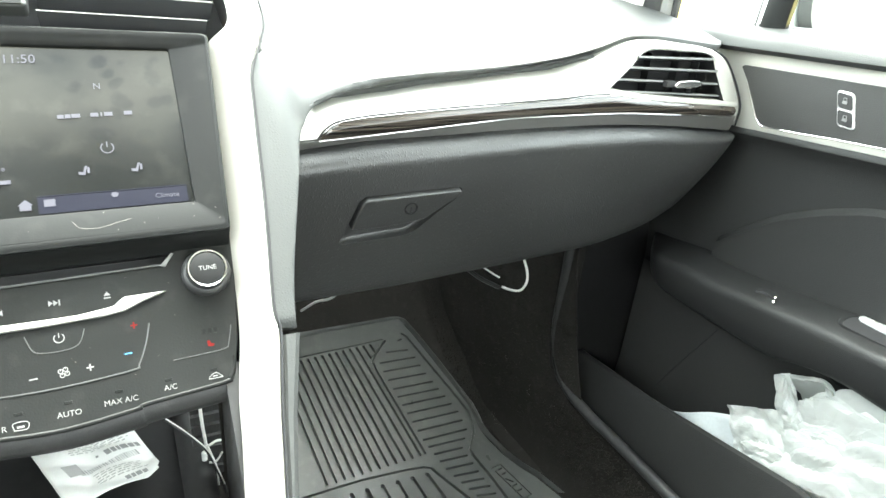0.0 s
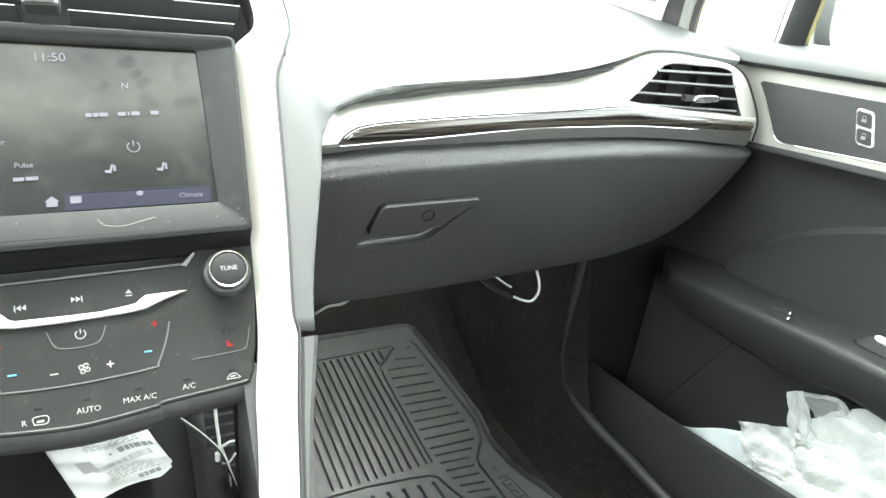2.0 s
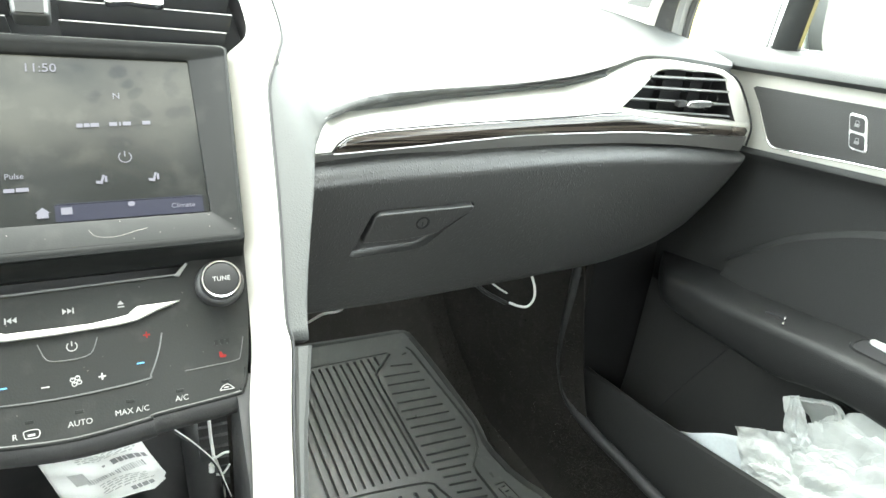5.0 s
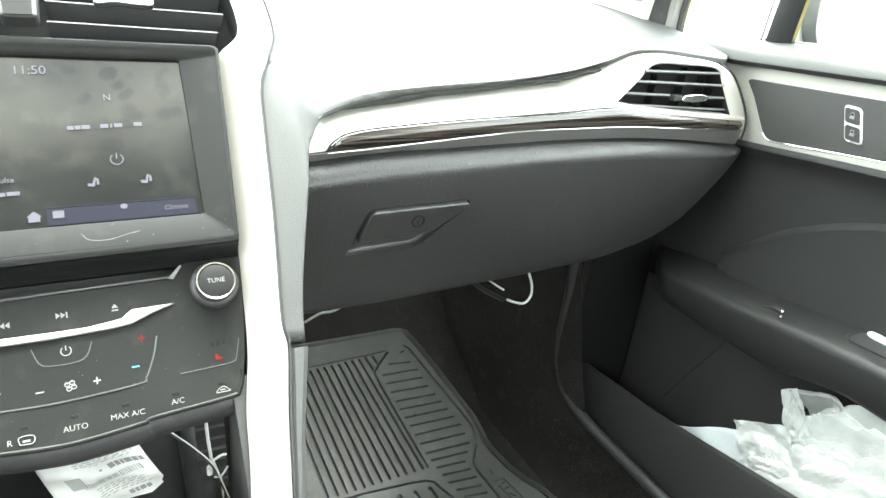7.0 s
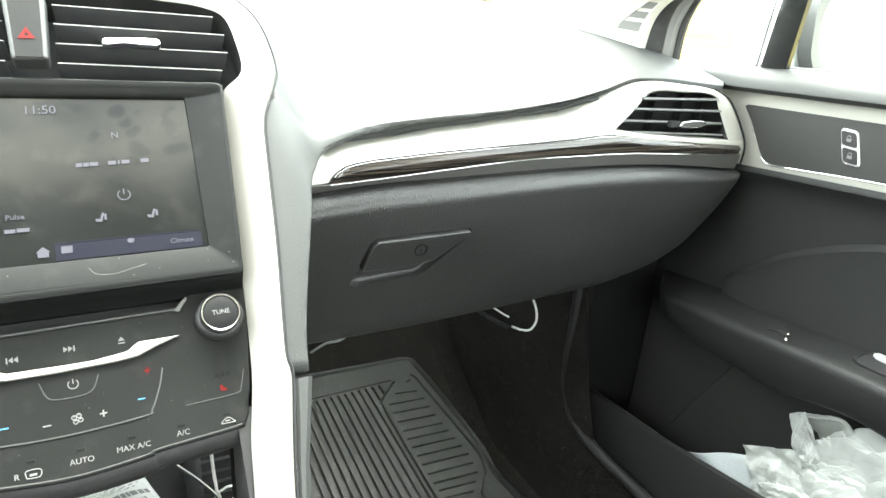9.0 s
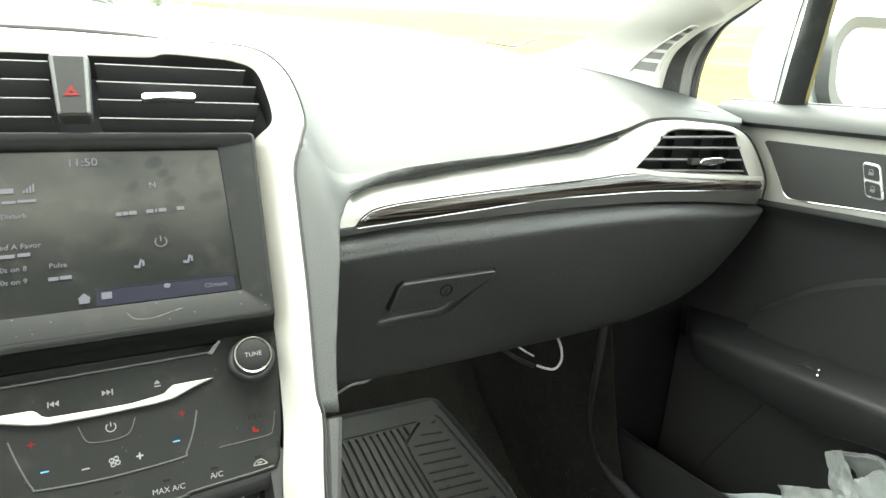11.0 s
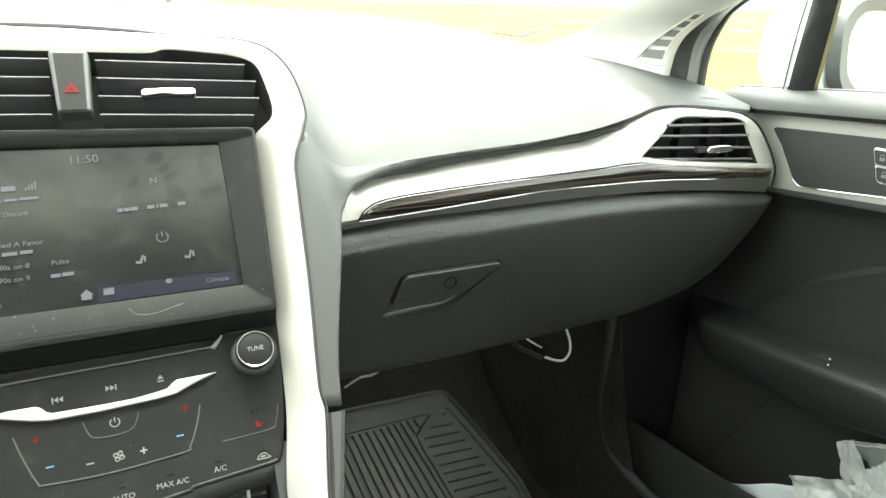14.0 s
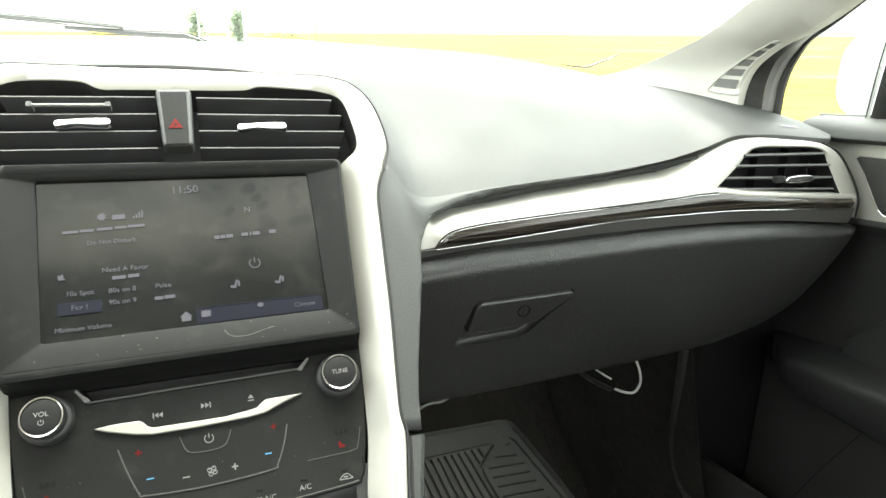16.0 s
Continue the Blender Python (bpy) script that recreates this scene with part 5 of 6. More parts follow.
rows = []
for y in arm_ys:
    k = max(0.0, (y - 0.02) / 0.08) ** 1.5
    hi, lo = arm_top(y), arm_low(y)
    rows.append([(x + (0.702 - x) * k, y, z + (0.39 - z) * 0.6 * k) for x, z in ((0.706, hi + 0.008), (0.68, hi + 0.004), (0.652, hi + 0.0015), (0.6435, hi + 0.0002), (0.6395, hi - 0.0015), (0.637, hi - 0.005), (0.6362, hi - 0.01), (0.6372, 0.5 * hi + 0.5 * lo), (0.6405, lo + 0.007), (0.6445, lo + 0.0015), (0.653, lo - 0.002), (0.706, lo - 0.004))])
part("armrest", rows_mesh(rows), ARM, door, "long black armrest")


def laid(bm, up=0.0):
    """Drop a flat shape onto the armrest's rising top."""
    for v in bm.verts:
        v.co.z += arm_top(v.co.y) + 0.0015 + (v.co.x - 0.652) * 0.09 + up
    return bm


# added sheet; its lighter grey stands for the light inside the pocket
part("lifted_door_grey", box((0.701, -1.0, 0.065), (0.7035, 0.108, 0.352)), LIFTED_GREY, door, "sheet added behind the map pocket in a lightened door grey")
FLAT = Matrix(((0, 1, 0, 0.672), (1, 0, 0, 0), (0, 0, 1, 0), (0, 0, 0, 1)))
CUP = round_outline(-0.345, -0.0145, -0.188, 0.022, 0.016, 8)
# no hollow here: a flat plate paints the cup's dark inside
part("cup_shade", laid(prism(CUP, 0.0012, FLAT)), VOID, door, "flat dark plate standing for the shade in the pull cup")
bm = bmesh.new()
rows_mesh([[FLAT @ Vector((-0.2665 + (y + 0.2665) * k, 0.004 + (x - 0.004) * k, z)) for y, x in CUP] for k, z in ((1.04, 0.0), (1.025, 0.0022), (0.985, 0.0022), (0.975, 0.001))], True, bm)
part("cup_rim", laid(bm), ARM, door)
rounded(part("cup_bar", laid(prism([(-0.24, 0.017), (-0.196, 0.017), (-0.1945, 0.012), (-0.2, 0.008), (-0.24, 0.004)], 0.004, FLAT)), BRIGHT, door, "pale bar in the pull cup"), 0.001)
sw = part("window_switch", laid(prism([(-0.123, -0.016), (-0.108, -0.012), (-0.1, -0.016), (-0.098, -0.013), (-0.107, -0.004), (-0.118, -0.006)], 0.0022, FLAT)), VOID, door, "small black window switch")
# chrome slivers shaped to stand for two glints on the switch
for y, x in ((-0.1205, 0.6605), (-0.1275, 0.6485)):
    part("switch_glint", laid(tube([(x - 0.0028, y - 0.0022, 0.0012), (x, y, 0.0028), (x + 0.0032, y + 0.0012, 0.0012)], 0.0014, 6)), CHROME, sw)
SHEAR = YZ @ Matrix(((1, 0.36, 0, -0.36 * 0.623), (0.0, 1, 0, 0), (0, 0, 1, 0), (0, 0, 0, 1)))
lk = part("lock_switch", prism(round_outline(-0.1163, 0.607, -0.0975, 0.6405, 0.0045), 0.0075, SHEAR), BRIGHT, door, "chrome-framed lock switch")
rounded(lk, 0.0015)
for z0, z1 in ((0.6092, 0.6226), (0.6248, 0.6382)):
    kp = part("key", prism(round_outline(-0.1147, z0, -0.0991, z1, 0.0025), 0.0080, SHEAR), BLACK, lk)
    c = Vector((0.6850, -0.1075 + 0.36 * ((z0 + z1) / 2 - 0.623), (z0 + z1) / 2))
    part("padlock_sign", tube([c + Vector((0, y, z)) for y, z in ((0.0022, 0.001), (0.002, 0.003), (-0.0006, 0.0032), (-0.0014, 0.001))], 0.0004, 5), PRINT, kp)
    part("padlock_sign", box(c - Vector((0.0004, 0.0024, 0.0022)), c + Vector((0.0004, 0.0024, 0.0006))), PRINT, kp)


def rim_z(y):
    return float(np.interp(-y, [-0.115, -0.08, 0.022, 0.061, 0.146, 0.222, 0.5, 1.0], [0.198, 0.2045, 0.2185, 0.2264, 0.2452, 0.262, 0.285, 0.295]))


rows = [[(x, y, z) for x, z in ((0.612, 0.03), (0.618, 0.12), (0.627, rim_z(y) - 0.012), (0.631, rim_z(y) - 0.002), (0.636, rim_z(y)), (0.641, rim_z(y) - 0.003), (0.642, 0.12), (0.642, 0.06), (0.705, 0.06))] for y in span(0.13, -1.0, 40)]
part("pocket", rows_mesh(rows), DOOR, door, "deep map pocket")
# shade at the door's forward end, put into the colour
part("pocket_end", rows_mesh([[(0.61, 0.128, z), (0.66, 0.118, z), (0.715, 0.112, z)] for z in span(0.04, 0.6, 8)]), HINGE_SHADE, door)
part("pocket_seam", tube([(0.7005, 0.03, 0.18), (0.7005, -0.0, 0.245), (0.7005, -0.043, 0.33)], 0.0008, 6), VOID, door)
POST = ((0.0225, 0.0165, 0.66), (0.013, 0.0152, 0.79), (-0.03, 0.0135, 1.05))
part("window_post", rows_mesh([[(x, y + dy * w / 0.016, z) for x, dy in ((0.712, -0.016), (0.708, -0.008), (0.7075, 0.006), (0.712, 0.016), (0.722, 0.014), (0.722, -0.013))] for y, w, z in POST], True), BEZEL, door, "black window divider post")
part("post_strip", tube([(0.7125, y + w + 0.0032, z) for y, w, z in POST], 0.0012, 6, n=24), BRIGHT, door, "thin bright strip beside the divider")
part("post_seal", tube([(0.714, y + w + 0.0062, z) for y, w, z in POST], 0.0016, 6, n=24), BLACK, door)

# ---- windscreen pillar ----
pillar = thing("windscreen_pillar", "light grey pillar trim with a slotted demister grille", "pillar trim")
left = smooth_line([(0.635, 0.58, 0.685), (0.637, 0.42, 0.708), (0.625, 0.27, 0.745), (0.61, 0.154, 0.787), (0.56, -0.1, 0.91), (0.51, -0.35, 1.04)], 70)
right = smooth_line([(0.664, 0.188, 0.675), (0.664, 0.182, 0.707), (0.664, 0.1692, 0.7286), (0.662, 0.1437, 0.7465), (0.655, 0.1124, 0.76), (0.64, 0.0442, 0.7866), (0.61, -0.1, 0.87), (0.55, -0.4, 1.04)], 70)
rows = [[a + Vector((0.03, 0.02, 0)), a, 0.7 * a + 0.3 * b + Vector((-0.008, -0.012, 0.004)), 0.35 * a + 0.65 * b + Vector((-0.008, -0.01, 0.003)), b, b + Vector((0.02, 0.004, 0))] for a, b in zip(left, right)]
part("trim", rows_mesh(rows), BEIGE, pillar)
edge = smooth_line([(0.712, 0.163, 0.665), (0.712, 0.161, 0.7082), (0.712, 0.1529, 0.7364), (0.708, 0.1339, 0.7624), (0.70, 0.1082, 0.7766), (0.69, 0.0802, 0.7885), (0.66, -0.06, 0.87), (0.58, -0.4, 1.06)], 70)
fork = smooth_line([(0.69, 0.1715, 0.67), (0.69, 0.1697, 0.7077), (0.69, 0.1603, 0.7326), (0.688, 0.1443, 0.7467), (0.68, 0.1179, 0.7603), (0.669, 0.066, 0.784), (0.637, -0.08, 0.868), (0.566, -0.4, 1.048)], 70)
lined = smooth_line([(0.702, 0.1632, 0.67), (0.702, 0.1616, 0.7082), (0.702, 0.1516, 0.733), (0.70, 0.1407, 0.747), (0.69, 0.1207, 0.7604), (0.678, 0.072, 0.785), (0.647, -0.075, 0.868), (0.572, -0.4, 1.05)], 70)
part("black_sail", rows_mesh([[b + Vector((0.012, 0.004, 0)), 0.5 * (b + e) + Vector((0.004, 0.0, 0)), e + Vector((0.0, 0.001, 0)), e + Vector((0.007, 0.006, 0))] for b, e in zip(right, fork)]), BLACK, pillar, "black corner panel")
part("grey_strip", rows_mesh([[b + Vector((0.002, 0.002, 0)), b, 0.5 * (b + e) + Vector((-0.002, -0.002, 0)), e, e + Vector((0.006, 0.002, 0))] for b, e in zip(fork, lined)]), GREY, pillar, "grey inner frame strip")
part("window_rim", tube([0.45 * e + 0.55 * l for e, l in zip(edge, lined)][::7], 0.0058, 8, n=80), BLACK, pillar, "black rubber window seal")
BULGE = Vector((-0.008, -0.01, 0.003))


def on_pillar(i, w):
    """A spot on the pillar trim: row i, share w of the way from its window edge."""
    b, a = right[i], left[i]
    return b.lerp(a, w) + BULGE * (w / 0.35) + Vector((-0.0009, -0.0012, 0.0006))


for k in range(5):
    i = 7 + 6 * k
    part("grille_slot", rows_mesh([[on_pillar(j, w) for j in range(i, i + 5)] for w in (0.03, 0.09, 0.15 - 0.012 * k)]), SLOT, pillar)
part("grille_frame", tube([on_pillar(j, 0.178 - 0.0019 * j) for j in range(5, 38, 4)] + [on_pillar(j, 0.016) for j in range(37, 4, -4)] + [on_pillar(5, 0.168)], 0.0009, 6, n=90), BEIGE, pillar)

# ---- floor mat ----
floor_mat = thing("floor_mat", "black ribbed rubber mat on the footwell carpet", "floor mat")


def mat_skirt(points, z0, z1, inset):
    c = Vector((sum(p[0] for p in points) / len(points), sum(p[1] for p in points) / len(points), 0))
    out = []
    for p in points:
        q = Vector((p[0], p[1], 0))
        d = (c - q).normalized()
        out.append(q + d * inset + Vector((0, 0, z1 if inset else z0)))
    return out


edge = [(0.2, 0.57), (0.326, 0.579), (0.454, 0.576), (0.515, 0.576), (0.534, 0.571), (0.5434, 0.559), (0.5477, 0.4977), (0.5505, 0.42), (0.552, 0.35), (0.5535, 0.27), (0.549, 0.24), (0.544, 0.215), (0.5435, 0.187), (0.5495, 0.1435), (0.56, 0.11), (0.5734, 0.0826), (0.5883, 0.0291), (0.597, -0.05), (0.59, -0.2), (0.2, -0.2)]


def ramp(p, height):
    """The mat lies flat by the seat and climbs the sloping toe board; height: its upper face over the carpet."""
    k = 1 - (height - 0.0045) / 0.75
    p = Vector((0.05 + (p.x - 0.05) * k, -0.49 + (p.y + 0.49) * k, p.z))
    t = min(max((p.y - 0.16) / 0.42, 0.0), 1.0)
    return p.lerp(Vector((0.05, -0.49, 0.755)), 0.13 * t ** 1.5)


def dense(points, n):
    out = []
    for i, p in enumerate(points):
        q = points[(i + 1) % len(points)]
        out += [(p[0] + (q[0] - p[0]) * k / n, p[1] + (q[1] - p[1]) * k / n) for k in range(n)]
    return out


rim_line = dense(edge, 4)
loops = []
for inset, z in ((0, 0.001), (0.001, 0.0125), (0.003, 0.0145), (0.0065, 0.0145), (0.0078, 0.013), (0.0085, 0.007), (0.012, 0.0045)):
    loops.append([ramp(p, 0.0145) for p in mat_skirt(rim_line, z, z, inset)])
part("rim", rows_mesh(loops, True), RUBBER, floor_mat)
right_y, right_x = zip(*sorted((y, x) for x, y in edge[5:19]))
TOP = 0.0112
rows = []
for y in span(-0.19, 0.5595, 64):
    end = float(np.interp(y, right_y, right_x)) - 0.0128
    rows.append([Vector((0.21 + (end - 0.21) * u, y, TOP)) for u in span(0, 1, 34)])
base = face_towards(part("base", rows_mesh(rows), RUBBER, floor_mat, "ribbed rubber sheet"), (0, 0, 1))
solid(base, 0.0102)


def groove(points, w, bm, deep=0.0078):
    """Adds a narrow channel along a line, to be cut out of the sheet."""
    p = []
    for (ax, ay), (bx, by) in zip(points, points[1:]):
        n = max(1, round(math.hypot(bx - ax, by - ay) / 0.016))
        p += [Vector((ax + (bx - ax) * k / n, ay + (by - ay) * k / n, 0)) for k in range(n)]
    p.append(Vector((*points[-1], 0)))
    rows = []
    for i, q in enumerate(p):
        a, b = p[max(i - 1, 0)], p[min(i + 1, len(p) - 1)]
        d = (b - a).normalized()
        s = Vector((-d.y, d.x, 0)) * w / 2
        ends = ((-0.4 * w, 0.55), (0.0, 1.0)) if i == 0 else ((0.0, 1.0), (0.4 * w, 0.55)) if i == len(p) - 1 else ((0.0, 1.0),)
        for along, wide in ends:
            c = q + d * along
            rows.append([c - s * wide * 0.95 + Vector((0, 0, TOP - deep)), c + s * wide * 0.95 + Vector((0, 0, TOP - deep)), c + s * wide * 1.05 + Vector((0, 0, TOP + 0.004)), c - s * wide * 1.05 + Vector((0, 0, TOP + 0.004))])
    n0 = len(bm.verts)
    rows_mesh(rows, True, bm)
    bm.verts.ensure_lookup_table()
    bm.faces.new(bm.verts[n0:n0 + 4])
    bm.faces.new(bm.verts[len(bm.verts) - 4:])


cutter = bmesh.new()
for k in range(-8, 6):  # long channels of the main field
    x = 0.3722 + 0.0139 * k
    top, low = 0.4845 + 0.055 * (x - 0.3), 0.1832 + 0.03 * (x - 0.257)
    if x > 0.42:
        low = 0.4505 + (x - 0.4274) * 1.05
    groove([(x - (0.0 if x > 0.42 else 0.001), low), (x, top)], 0.0052, cutter)
groove([(0.214, 0.4925), (0.3035, 0.4955), (0.47, 0.5002)], 0.0034, cutter, 0.006)
groove([(0.4742, 0.4945), (0.4345, 0.4505), (0.427, 0.438), (0.4245, 0.4137), (0.4215, 0.1884)], 0.0048, cutter)
for k in range(19):  # cross channels of the side field
    y0 = float(np.interp(k, [0, 1, 4, 10, 15, 18], [0.4575, 0.4298, 0.3512, 0.2164, 0.1296, 0.0828]))
    x0 = float(np.interp(k, [0, 1, 2, 5, 10, 14, 18], [0.4641, 0.4406, 0.4376, 0.434, 0.4322, 0.4396, 0.4584]))
    y1 = float(np.interp(k, [0, 1, 4, 10, 15, 18], [0.4519, 0.4253, 0.3469, 0.2139, 0.125, 0.0772]))
    x1 = float(np.interp(k, [0, 1, 3, 7, 8, 10, 12, 15, 18], [0.508, 0.5118, 0.5104, 0.5174, 0.5192, 0.5129, 0.4864, 0.4865, 0.4897])) - 0.004
    groove([(x0, y0), (x1, y1)], 0.0042, cutter)
groove([(0.4985, 0.4862), (0.507, 0.4895)], 0.003, cutter)
groove([(0.515, 0.507), (0.5205, 0.4941), (0.532, 0.2861), (0.533, 0.2496), (0.5212, 0.2093), (0.502, 0.1816), (0.4936, 0.1714), (0.4915, 0.1591), (0.4961, 0.1067), (0.4976, 0.0654), (0.502, 0.0), (0.506, -0.12)], 0.0046, cutter)
groove([(0.214, 0.1712), (0.3109, 0.1731), (0.38, 0.1675), (0.4079, 0.1631), (0.418, 0.1565), (0.4225, 0.1417), (0.4447, 0.0837), (0.452, -0.12)], 0.0044, cutter)
for k in range(-4, 5):  # wide channels of the heel field
    x = 0.312 + 0.0237 * k
    groove([(x, 0.153 - 0.05 * max(0.0, x - 0.31)), (x + 0.001 + 0.1 * max(0.0, x - 0.37), 0.1), (x + 0.002 + 0.1 * max(0.0, x - 0.37), -0.12)], 0.0065, cutter)
groove([(0.5065, 0.1235), (0.5225, 0.1245), (0.5355, 0.056), (0.5205, 0.0525), (0.5078, 0.115)], 0.0024, cutter, 0.005)  # a maker's mark in its box, as plain strokes
for a, b in (((0.513, 0.116), (0.5195, 0.117)), ((0.514, 0.106), (0.5205, 0.107)), ((0.515, 0.096), (0.5225, 0.087)), ((0.517, 0.08), (0.5255, 0.081)), ((0.519, 0.069), (0.5275, 0.07))):
    groove([a, b], 0.0026, cutter, 0.005)
cut(base, cutter, True)
for v in base.data.vertices:
    v.co = ramp(v.co, TOP)

# ---- bag of packaging in the door pocket ----
bag = thing("plastic_bag", "crumpled clear plastic bag stuffed in the door pocket", "plastic bag")


def creased(q, seed, n=9):
    """Height of sharp straight folds, coarse ones strongest."""
    rng = random.Random(seed)
    h = 0.0
    for k in range(n):
        a, f = rng.uniform(0, 6.28), 1.1 * 1.5 ** (k % 5) * rng.uniform(0.8, 1.2)
        w = q[0] * math.cos(a) + q[1] * math.sin(a) + 0.08 * math.sin(3 * q[0] + seed) * math.cos(2.3 * q[1])
        h += (2 * abs((w * f + rng.random()) % 1.0 - 0.5) - 0.5) / 1.45 ** (k % 5)
    return h


def film_body(centre, size, seed, amount=0.3, n=46):
    """A loosely filled bag: a lumpy closed film with long flat facets."""
    rows = []
    for i in range(n):
        lat = math.pi * (i + 0.5) / n - math.pi / 2
        row = []
        for j in range(2 * n):
            lon = math.pi * j / n
            d = 1 + amount * creased((1.2 * math.cos(lon) + 0.3 * math.sin(lat), 1.1 * math.sin(lat) + 0.5 * math.sin(lon)), seed)
            p = Vector(centre) + Vector((size[0] * math.cos(lat) * math.cos(lon), size[1] * math.cos(lat) * math.sin(lon), size[2] * math.sin(lat))) * d
            p.x = min(max(p.x, 0.6435), 0.703)
            row.append(p)
        rows.append(row)
    return rows_mesh(rows, True)


def ribbon(points, width, seed, n=40):
    """A strip of thin film along a line, pleated across."""
    line = smooth_line(points, n)
    rows = []
    for k, p in enumerate(line):
        d = (line[min(k + 1, n - 1)] - line[max(k - 1, 0)]).normalized()
        s = d.cross(Vector((0.75, 0.5, 0.2))).normalized()
        o = Vector((-0.8, -0.5, 0.2))
        rows.append([p + s * width * (1 + 0.25 * math.sin(5 * k / n + seed)) * w + o * 0.0035 * creased((w, 3.0 * k / n), seed, 6) for w in span(-0.5, 0.5, 6)])
    return rows_mesh(rows)


def film_sheet(tl, tr, br, bl, seed, deep, n=34, curl=0.0):
    """A four-cornered piece of film with straight folds pushed out towards the seat."""
    tl, tr, br, bl = (Vector(p) for p in (tl, tr, br, bl))
    out = (tr - tl).cross(bl - tl).normalized()
    rows = []
    for a in span(0, 1, n):
        rows.append([tl.lerp(tr, b).lerp(bl.lerp(br, b), a) + out * (deep * creased((1.4 * a, 1.4 * b), seed, 10) + curl * (4 * b * (1 - b) - 1) * (1 - a)) for b in span(0, 1, n)])
    return rows_mesh(rows)


part("film", film_body((0.674, -0.292, 0.292), (0.03, 0.1, 0.088), 2, 0.2, 44), BAG, bag, smooth=False)
part("film", film_body((0.669, -0.236, 0.262), (0.026, 0.06, 0.062), 21, 0.24, 38), BAG, bag, smooth=False)
part("film", film_body((0.664, -0.178, 0.246), (0.02, 0.036, 0.034), 5, 0.26, 30), BAG, bag, smooth=False)
part("front_fold", film_sheet((0.65, -0.1183, 0.2808), (0.655, -0.176, 0.316), (0.652, -0.216, 0.252), (0.6465, -0.149, 0.229), 9, 0.0034, curl=0.003), BAG, bag, "stiff clear fold at the front", False)
part("front_fold", film_sheet((0.654, -0.121, 0.279), (0.664, -0.18, 0.31), (0.662, -0.22, 0.25), (0.655, -0.15, 0.235), 31, 0.004), BAG, bag, smooth=False)
part("upright_fold", film_sheet((0.668, -0.148, 0.341), (0.669, -0.1625, 0.353), (0.666, -0.205, 0.312), (0.662, -0.168, 0.298), 14, 0.0028, 26, 0.004), BAG, bag, "upright clear fold", False)
hoop = [Vector(p) for p in ((0.667, -0.156, 0.345), (0.67, -0.1746, 0.3561), (0.673, -0.1918, 0.3637), (0.675, -0.2037, 0.3581), (0.674, -0.208, 0.345), (0.671, -0.205, 0.325), (0.667, -0.195, 0.305))]
line = smooth_line(hoop, 40)
foot = Vector((0.684, -0.2, 0.29))
rows = []
for k, p in enumerate(line):
    rows.append([p.lerp(foot, w) + Vector((0.012 * math.sin(math.pi * w), 0, 0)) + Vector((0.0016, 0.0008, 0.0012)) * creased((2.5 * k / 40, 2.0 * w), 17, 8) for w in span(0, 0.95, 12)])
part("hollow", rows_mesh(rows), BAG, bag, "open mouth of the bag")
part("hem", ribbon([p + Vector((-0.003, 0, 0)) for p in hoop], 0.009, 4, 34), BAG, bag, "folded clear hem")
tip, low, high = Vector((0.65, -0.046, 0.212)), Vector((0.646, -0.158, 0.231)), Vector((0.656, -0.124, 0.268))
flap = rows_mesh([[tip.lerp(low.lerp(high, b), a) + Vector((0.0012 * math.sin(9 * a + 2 * b), 0, 0.001 * math.sin(7 * a - 3 * b))) for b in span(0, 1, 8)] for a in span(0.02, 1, 18)])
solid(part("flap", flap, SHEET, bag, "flat bluish-white film flap"), 0.0008)

# ---- hairs and lint ----
TUFT = mat("carpet_fibre", (0.036, 0.034, 0.029), 0.9, spec=0.1)
tn, tl_ = TUFT.node_tree.nodes, TUFT.node_tree.links
island, tone = tn.new("ShaderNodeNewGeometry"), tn.new("ShaderNodeValToRGB")
tl_.new(island.outputs["Random Per Island"], tone.inputs[0])
tone.color_ramp.elements[0].color = (0.013, 0.0125, 0.011, 1)
tone.color_ramp.elements[1].color = (0.045, 0.0425, 0.036, 1)
tone.color_ramp.elements[1].position = 1.0
tl_.new(tone.outputs[0], tn["Principled BSDF"].inputs["Base Color"])
rng = random.Random(17)
verts, faces = [], []
for _ in range(16000):
    kind = rng.random()
    y = rng.uniform(-0.1, 0.5)
    if kind < 0.3:  # floor beside the mat
        p, up = Vector((rng.uniform(0.535, 0.576), y, float(np.interp(y, [0.19, 0.25, 0.31, 0.38, 0.44, 0.5], [-0.003, 0.004, 0.022, 0.053, 0.09, 0.155])))), Vector((-0.2, -0.2, 1))
    elif kind < 0.8:  # side of the footwell
        h, top = rng.random() ** 0.8, 0.142 + 0.32 * max(0.0, min(1.0, (y - 0.06) / 0.1)) ** 1.4
        p, up = Vector((0.575 - 0.05 * max(0, y - 0.1) + 0.012 + 0.014 * h, y, 0.03 + h * min(top - 0.04, 0.36))), Vector((-1, -0.2, 0.5))
    else:  # toe board ahead of the mat
        y = rng.uniform(0.42, 0.64)
        p, up = Vector((rng.uniform(0.2, 0.58), y, float(np.interp(y, [0.38, 0.44, 0.5, 0.58, 0.66], [0.053, 0.09, 0.155, 0.25, 0.36])))), Vector((0, -0.8, 0.6))
    d = (up + Vector((rng.gauss(0, 0.5), rng.gauss(0, 0.7), rng.gauss(0, 0.4)))).normalized() * rng.uniform(0.003, 0.008)
    side = d.cross(Vector((rng.gauss(0, 1), rng.gauss(0, 1), 1))).normalized() * rng.uniform(0.0003, 0.0007)
    verts += [p - side, p + side, p + d]
    faces.append((len(verts) - 3, len(verts) - 2, len(verts) - 1))
me = bpy.data.meshes.new("carpet_pile")
me.from_pydata(verts, [], faces)
me.materials.append(TUFT)
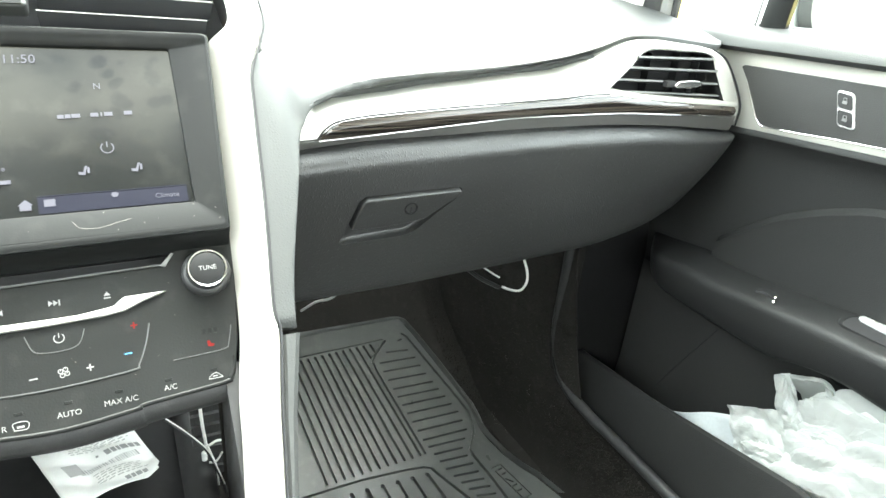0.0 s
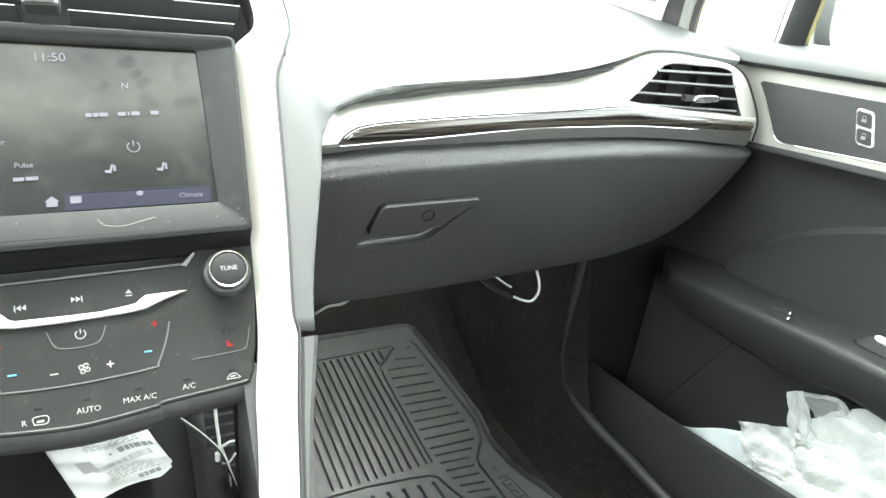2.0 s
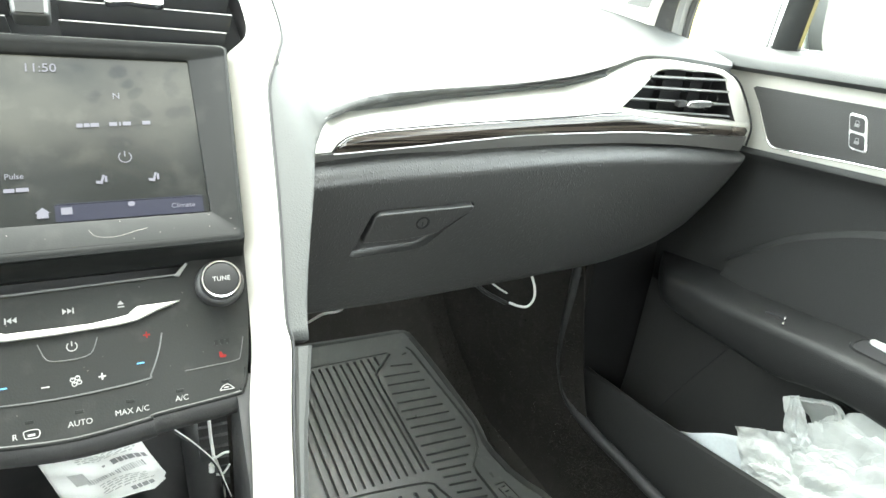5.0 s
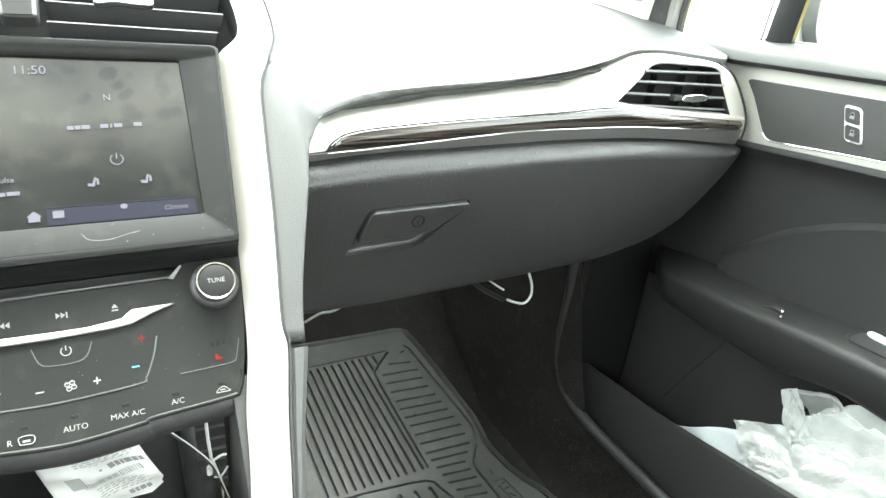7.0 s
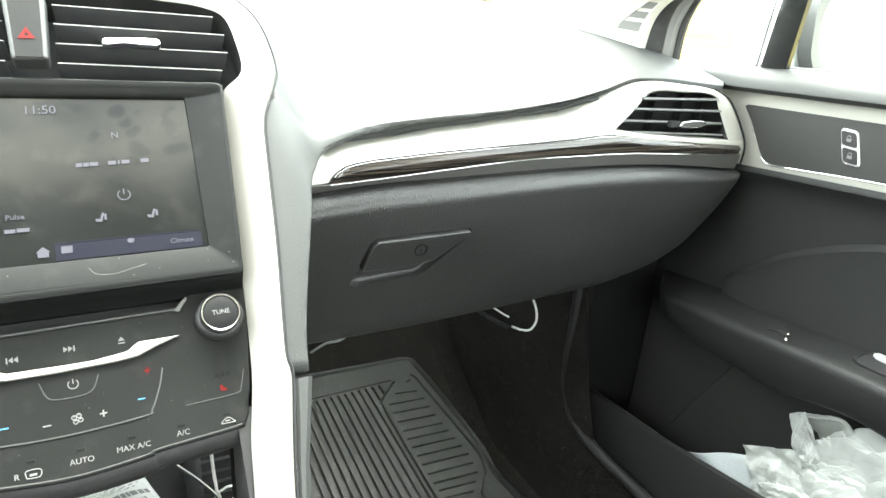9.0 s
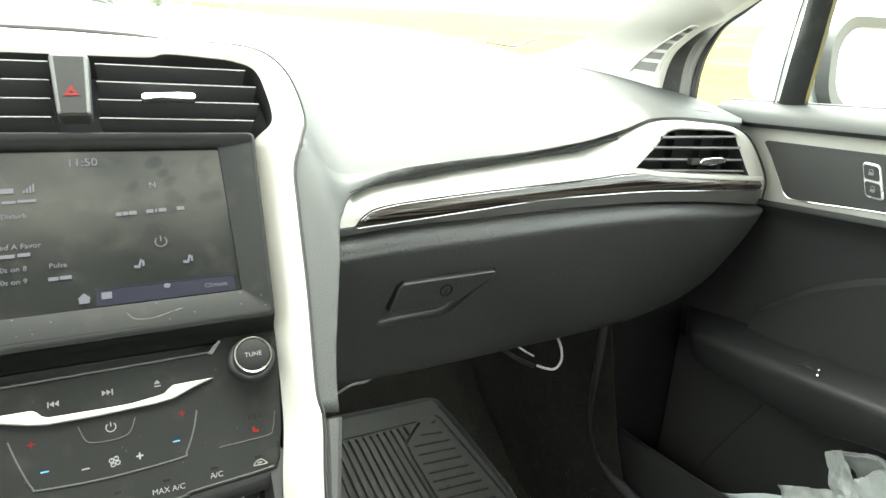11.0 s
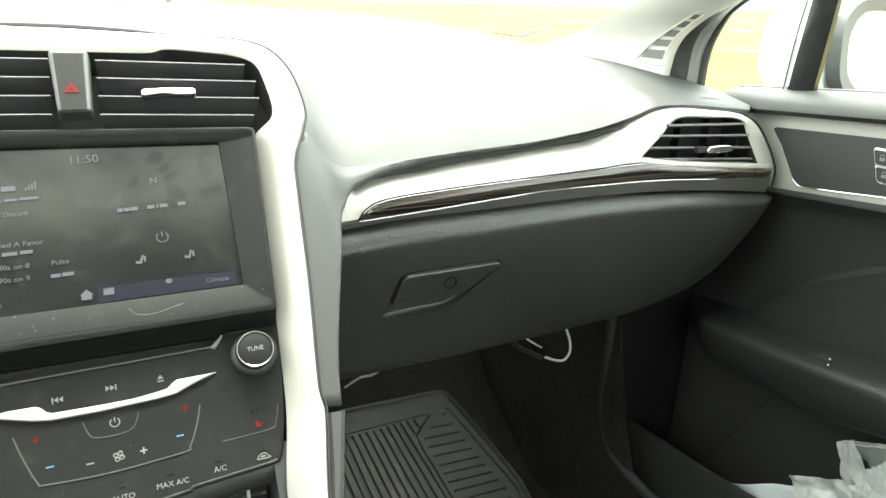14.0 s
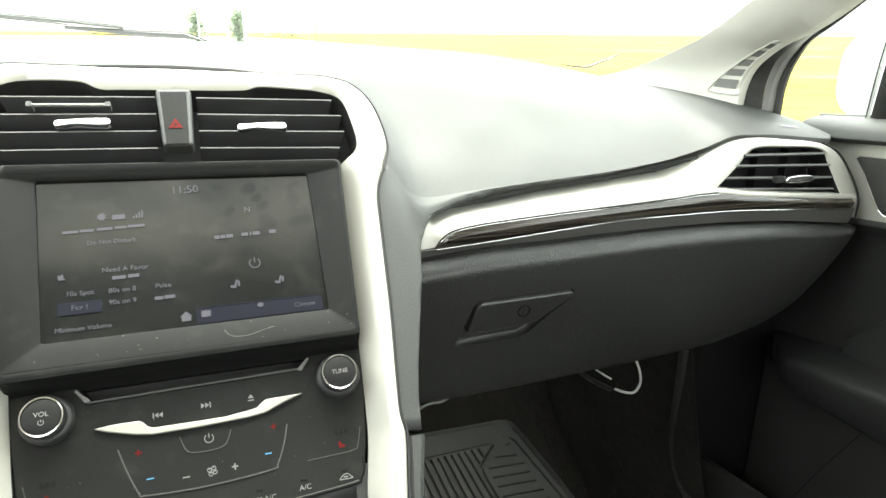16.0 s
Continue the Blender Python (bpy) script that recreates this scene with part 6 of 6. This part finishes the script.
tagged(new("carpet_pile", me), "short dark brown carpet fibres in the footwell", "carpet", kind="stuff")
lint = tagged(new("lint"), "pale loose hairs and lint on carpet and dash", "lint", kind="stuff")
rng = random.Random(8)
bm = bmesh.new()
for _ in range(36):
    y = rng.uniform(0.0, 0.45)
    c = Vector((rng.uniform(0.557, 0.573), y, 0.008)) if rng.random() < 0.45 else Vector((0.582 + rng.random() * 0.01, y, rng.uniform(0.03, 0.13)))
    a, ln = rng.uniform(0, 6.28), rng.uniform(0.006, 0.02)
    d = Vector((0.25 * math.cos(a), math.cos(a + 0.6), 0.6 * math.sin(a))) * ln
    tube([c, c + d * 0.5 + Vector((-0.002, 0.002, 0.001)), c + d], 0.00014, 3, bm, n=6)
part("carpet_hairs", bm, HAIR, lint)
bm = bmesh.new()
for pts in ([(0.292, 0.002, 0.556), (0.287, 0.002, 0.551), (0.288, 0.003, 0.544), (0.293, 0.003, 0.539)], [(0.29, 0.001, 0.557), (0.296, 0.001, 0.555), (0.3, 0.001, 0.55)]):
    tube(pts, 0.00025, 3, bm, n=12)
tube([on(FACE, u, v, 0.0055) for u, v in ((0.02, 0.118), (0.024, 0.1225), (0.034, 0.1235), (0.045, 0.121), (0.052, 0.1195))], 0.00011, 3, bm, n=16)
tube([(0.603, 0.0, 0.64), (0.606, -0.002, 0.632), (0.602, -0.002, 0.626), (0.604, 0.0, 0.62)], 0.00013, 3, bm, n=12)
part("dash_hairs", bm, HAIR, lint)
bm = bmesh.new()
for _ in range(46):
    m, u, v, h = (DECK, rng.uniform(-0.1, 0.1), rng.uniform(-0.03, 0.06), 0.0004) if rng.random() < 0.6 else (FACE, rng.uniform(-0.11, 0.105), rng.uniform(0.113, 0.126), 0.0058)
    r, a = rng.uniform(0.0001, 0.0003), rng.uniform(0, 3.1)
    prism([(r * 1.6 * math.cos(a + t) * (1 + 0.5 * math.cos(2 * t)), r * math.sin(a + t)) for t in (0, 1.2, 2.4, 3.7, 5.0)], 0.0002, at_slope(m, u, v, h), bm)
part("dust_flecks", bm, HAIR, lint, "pale dust flecks", False)
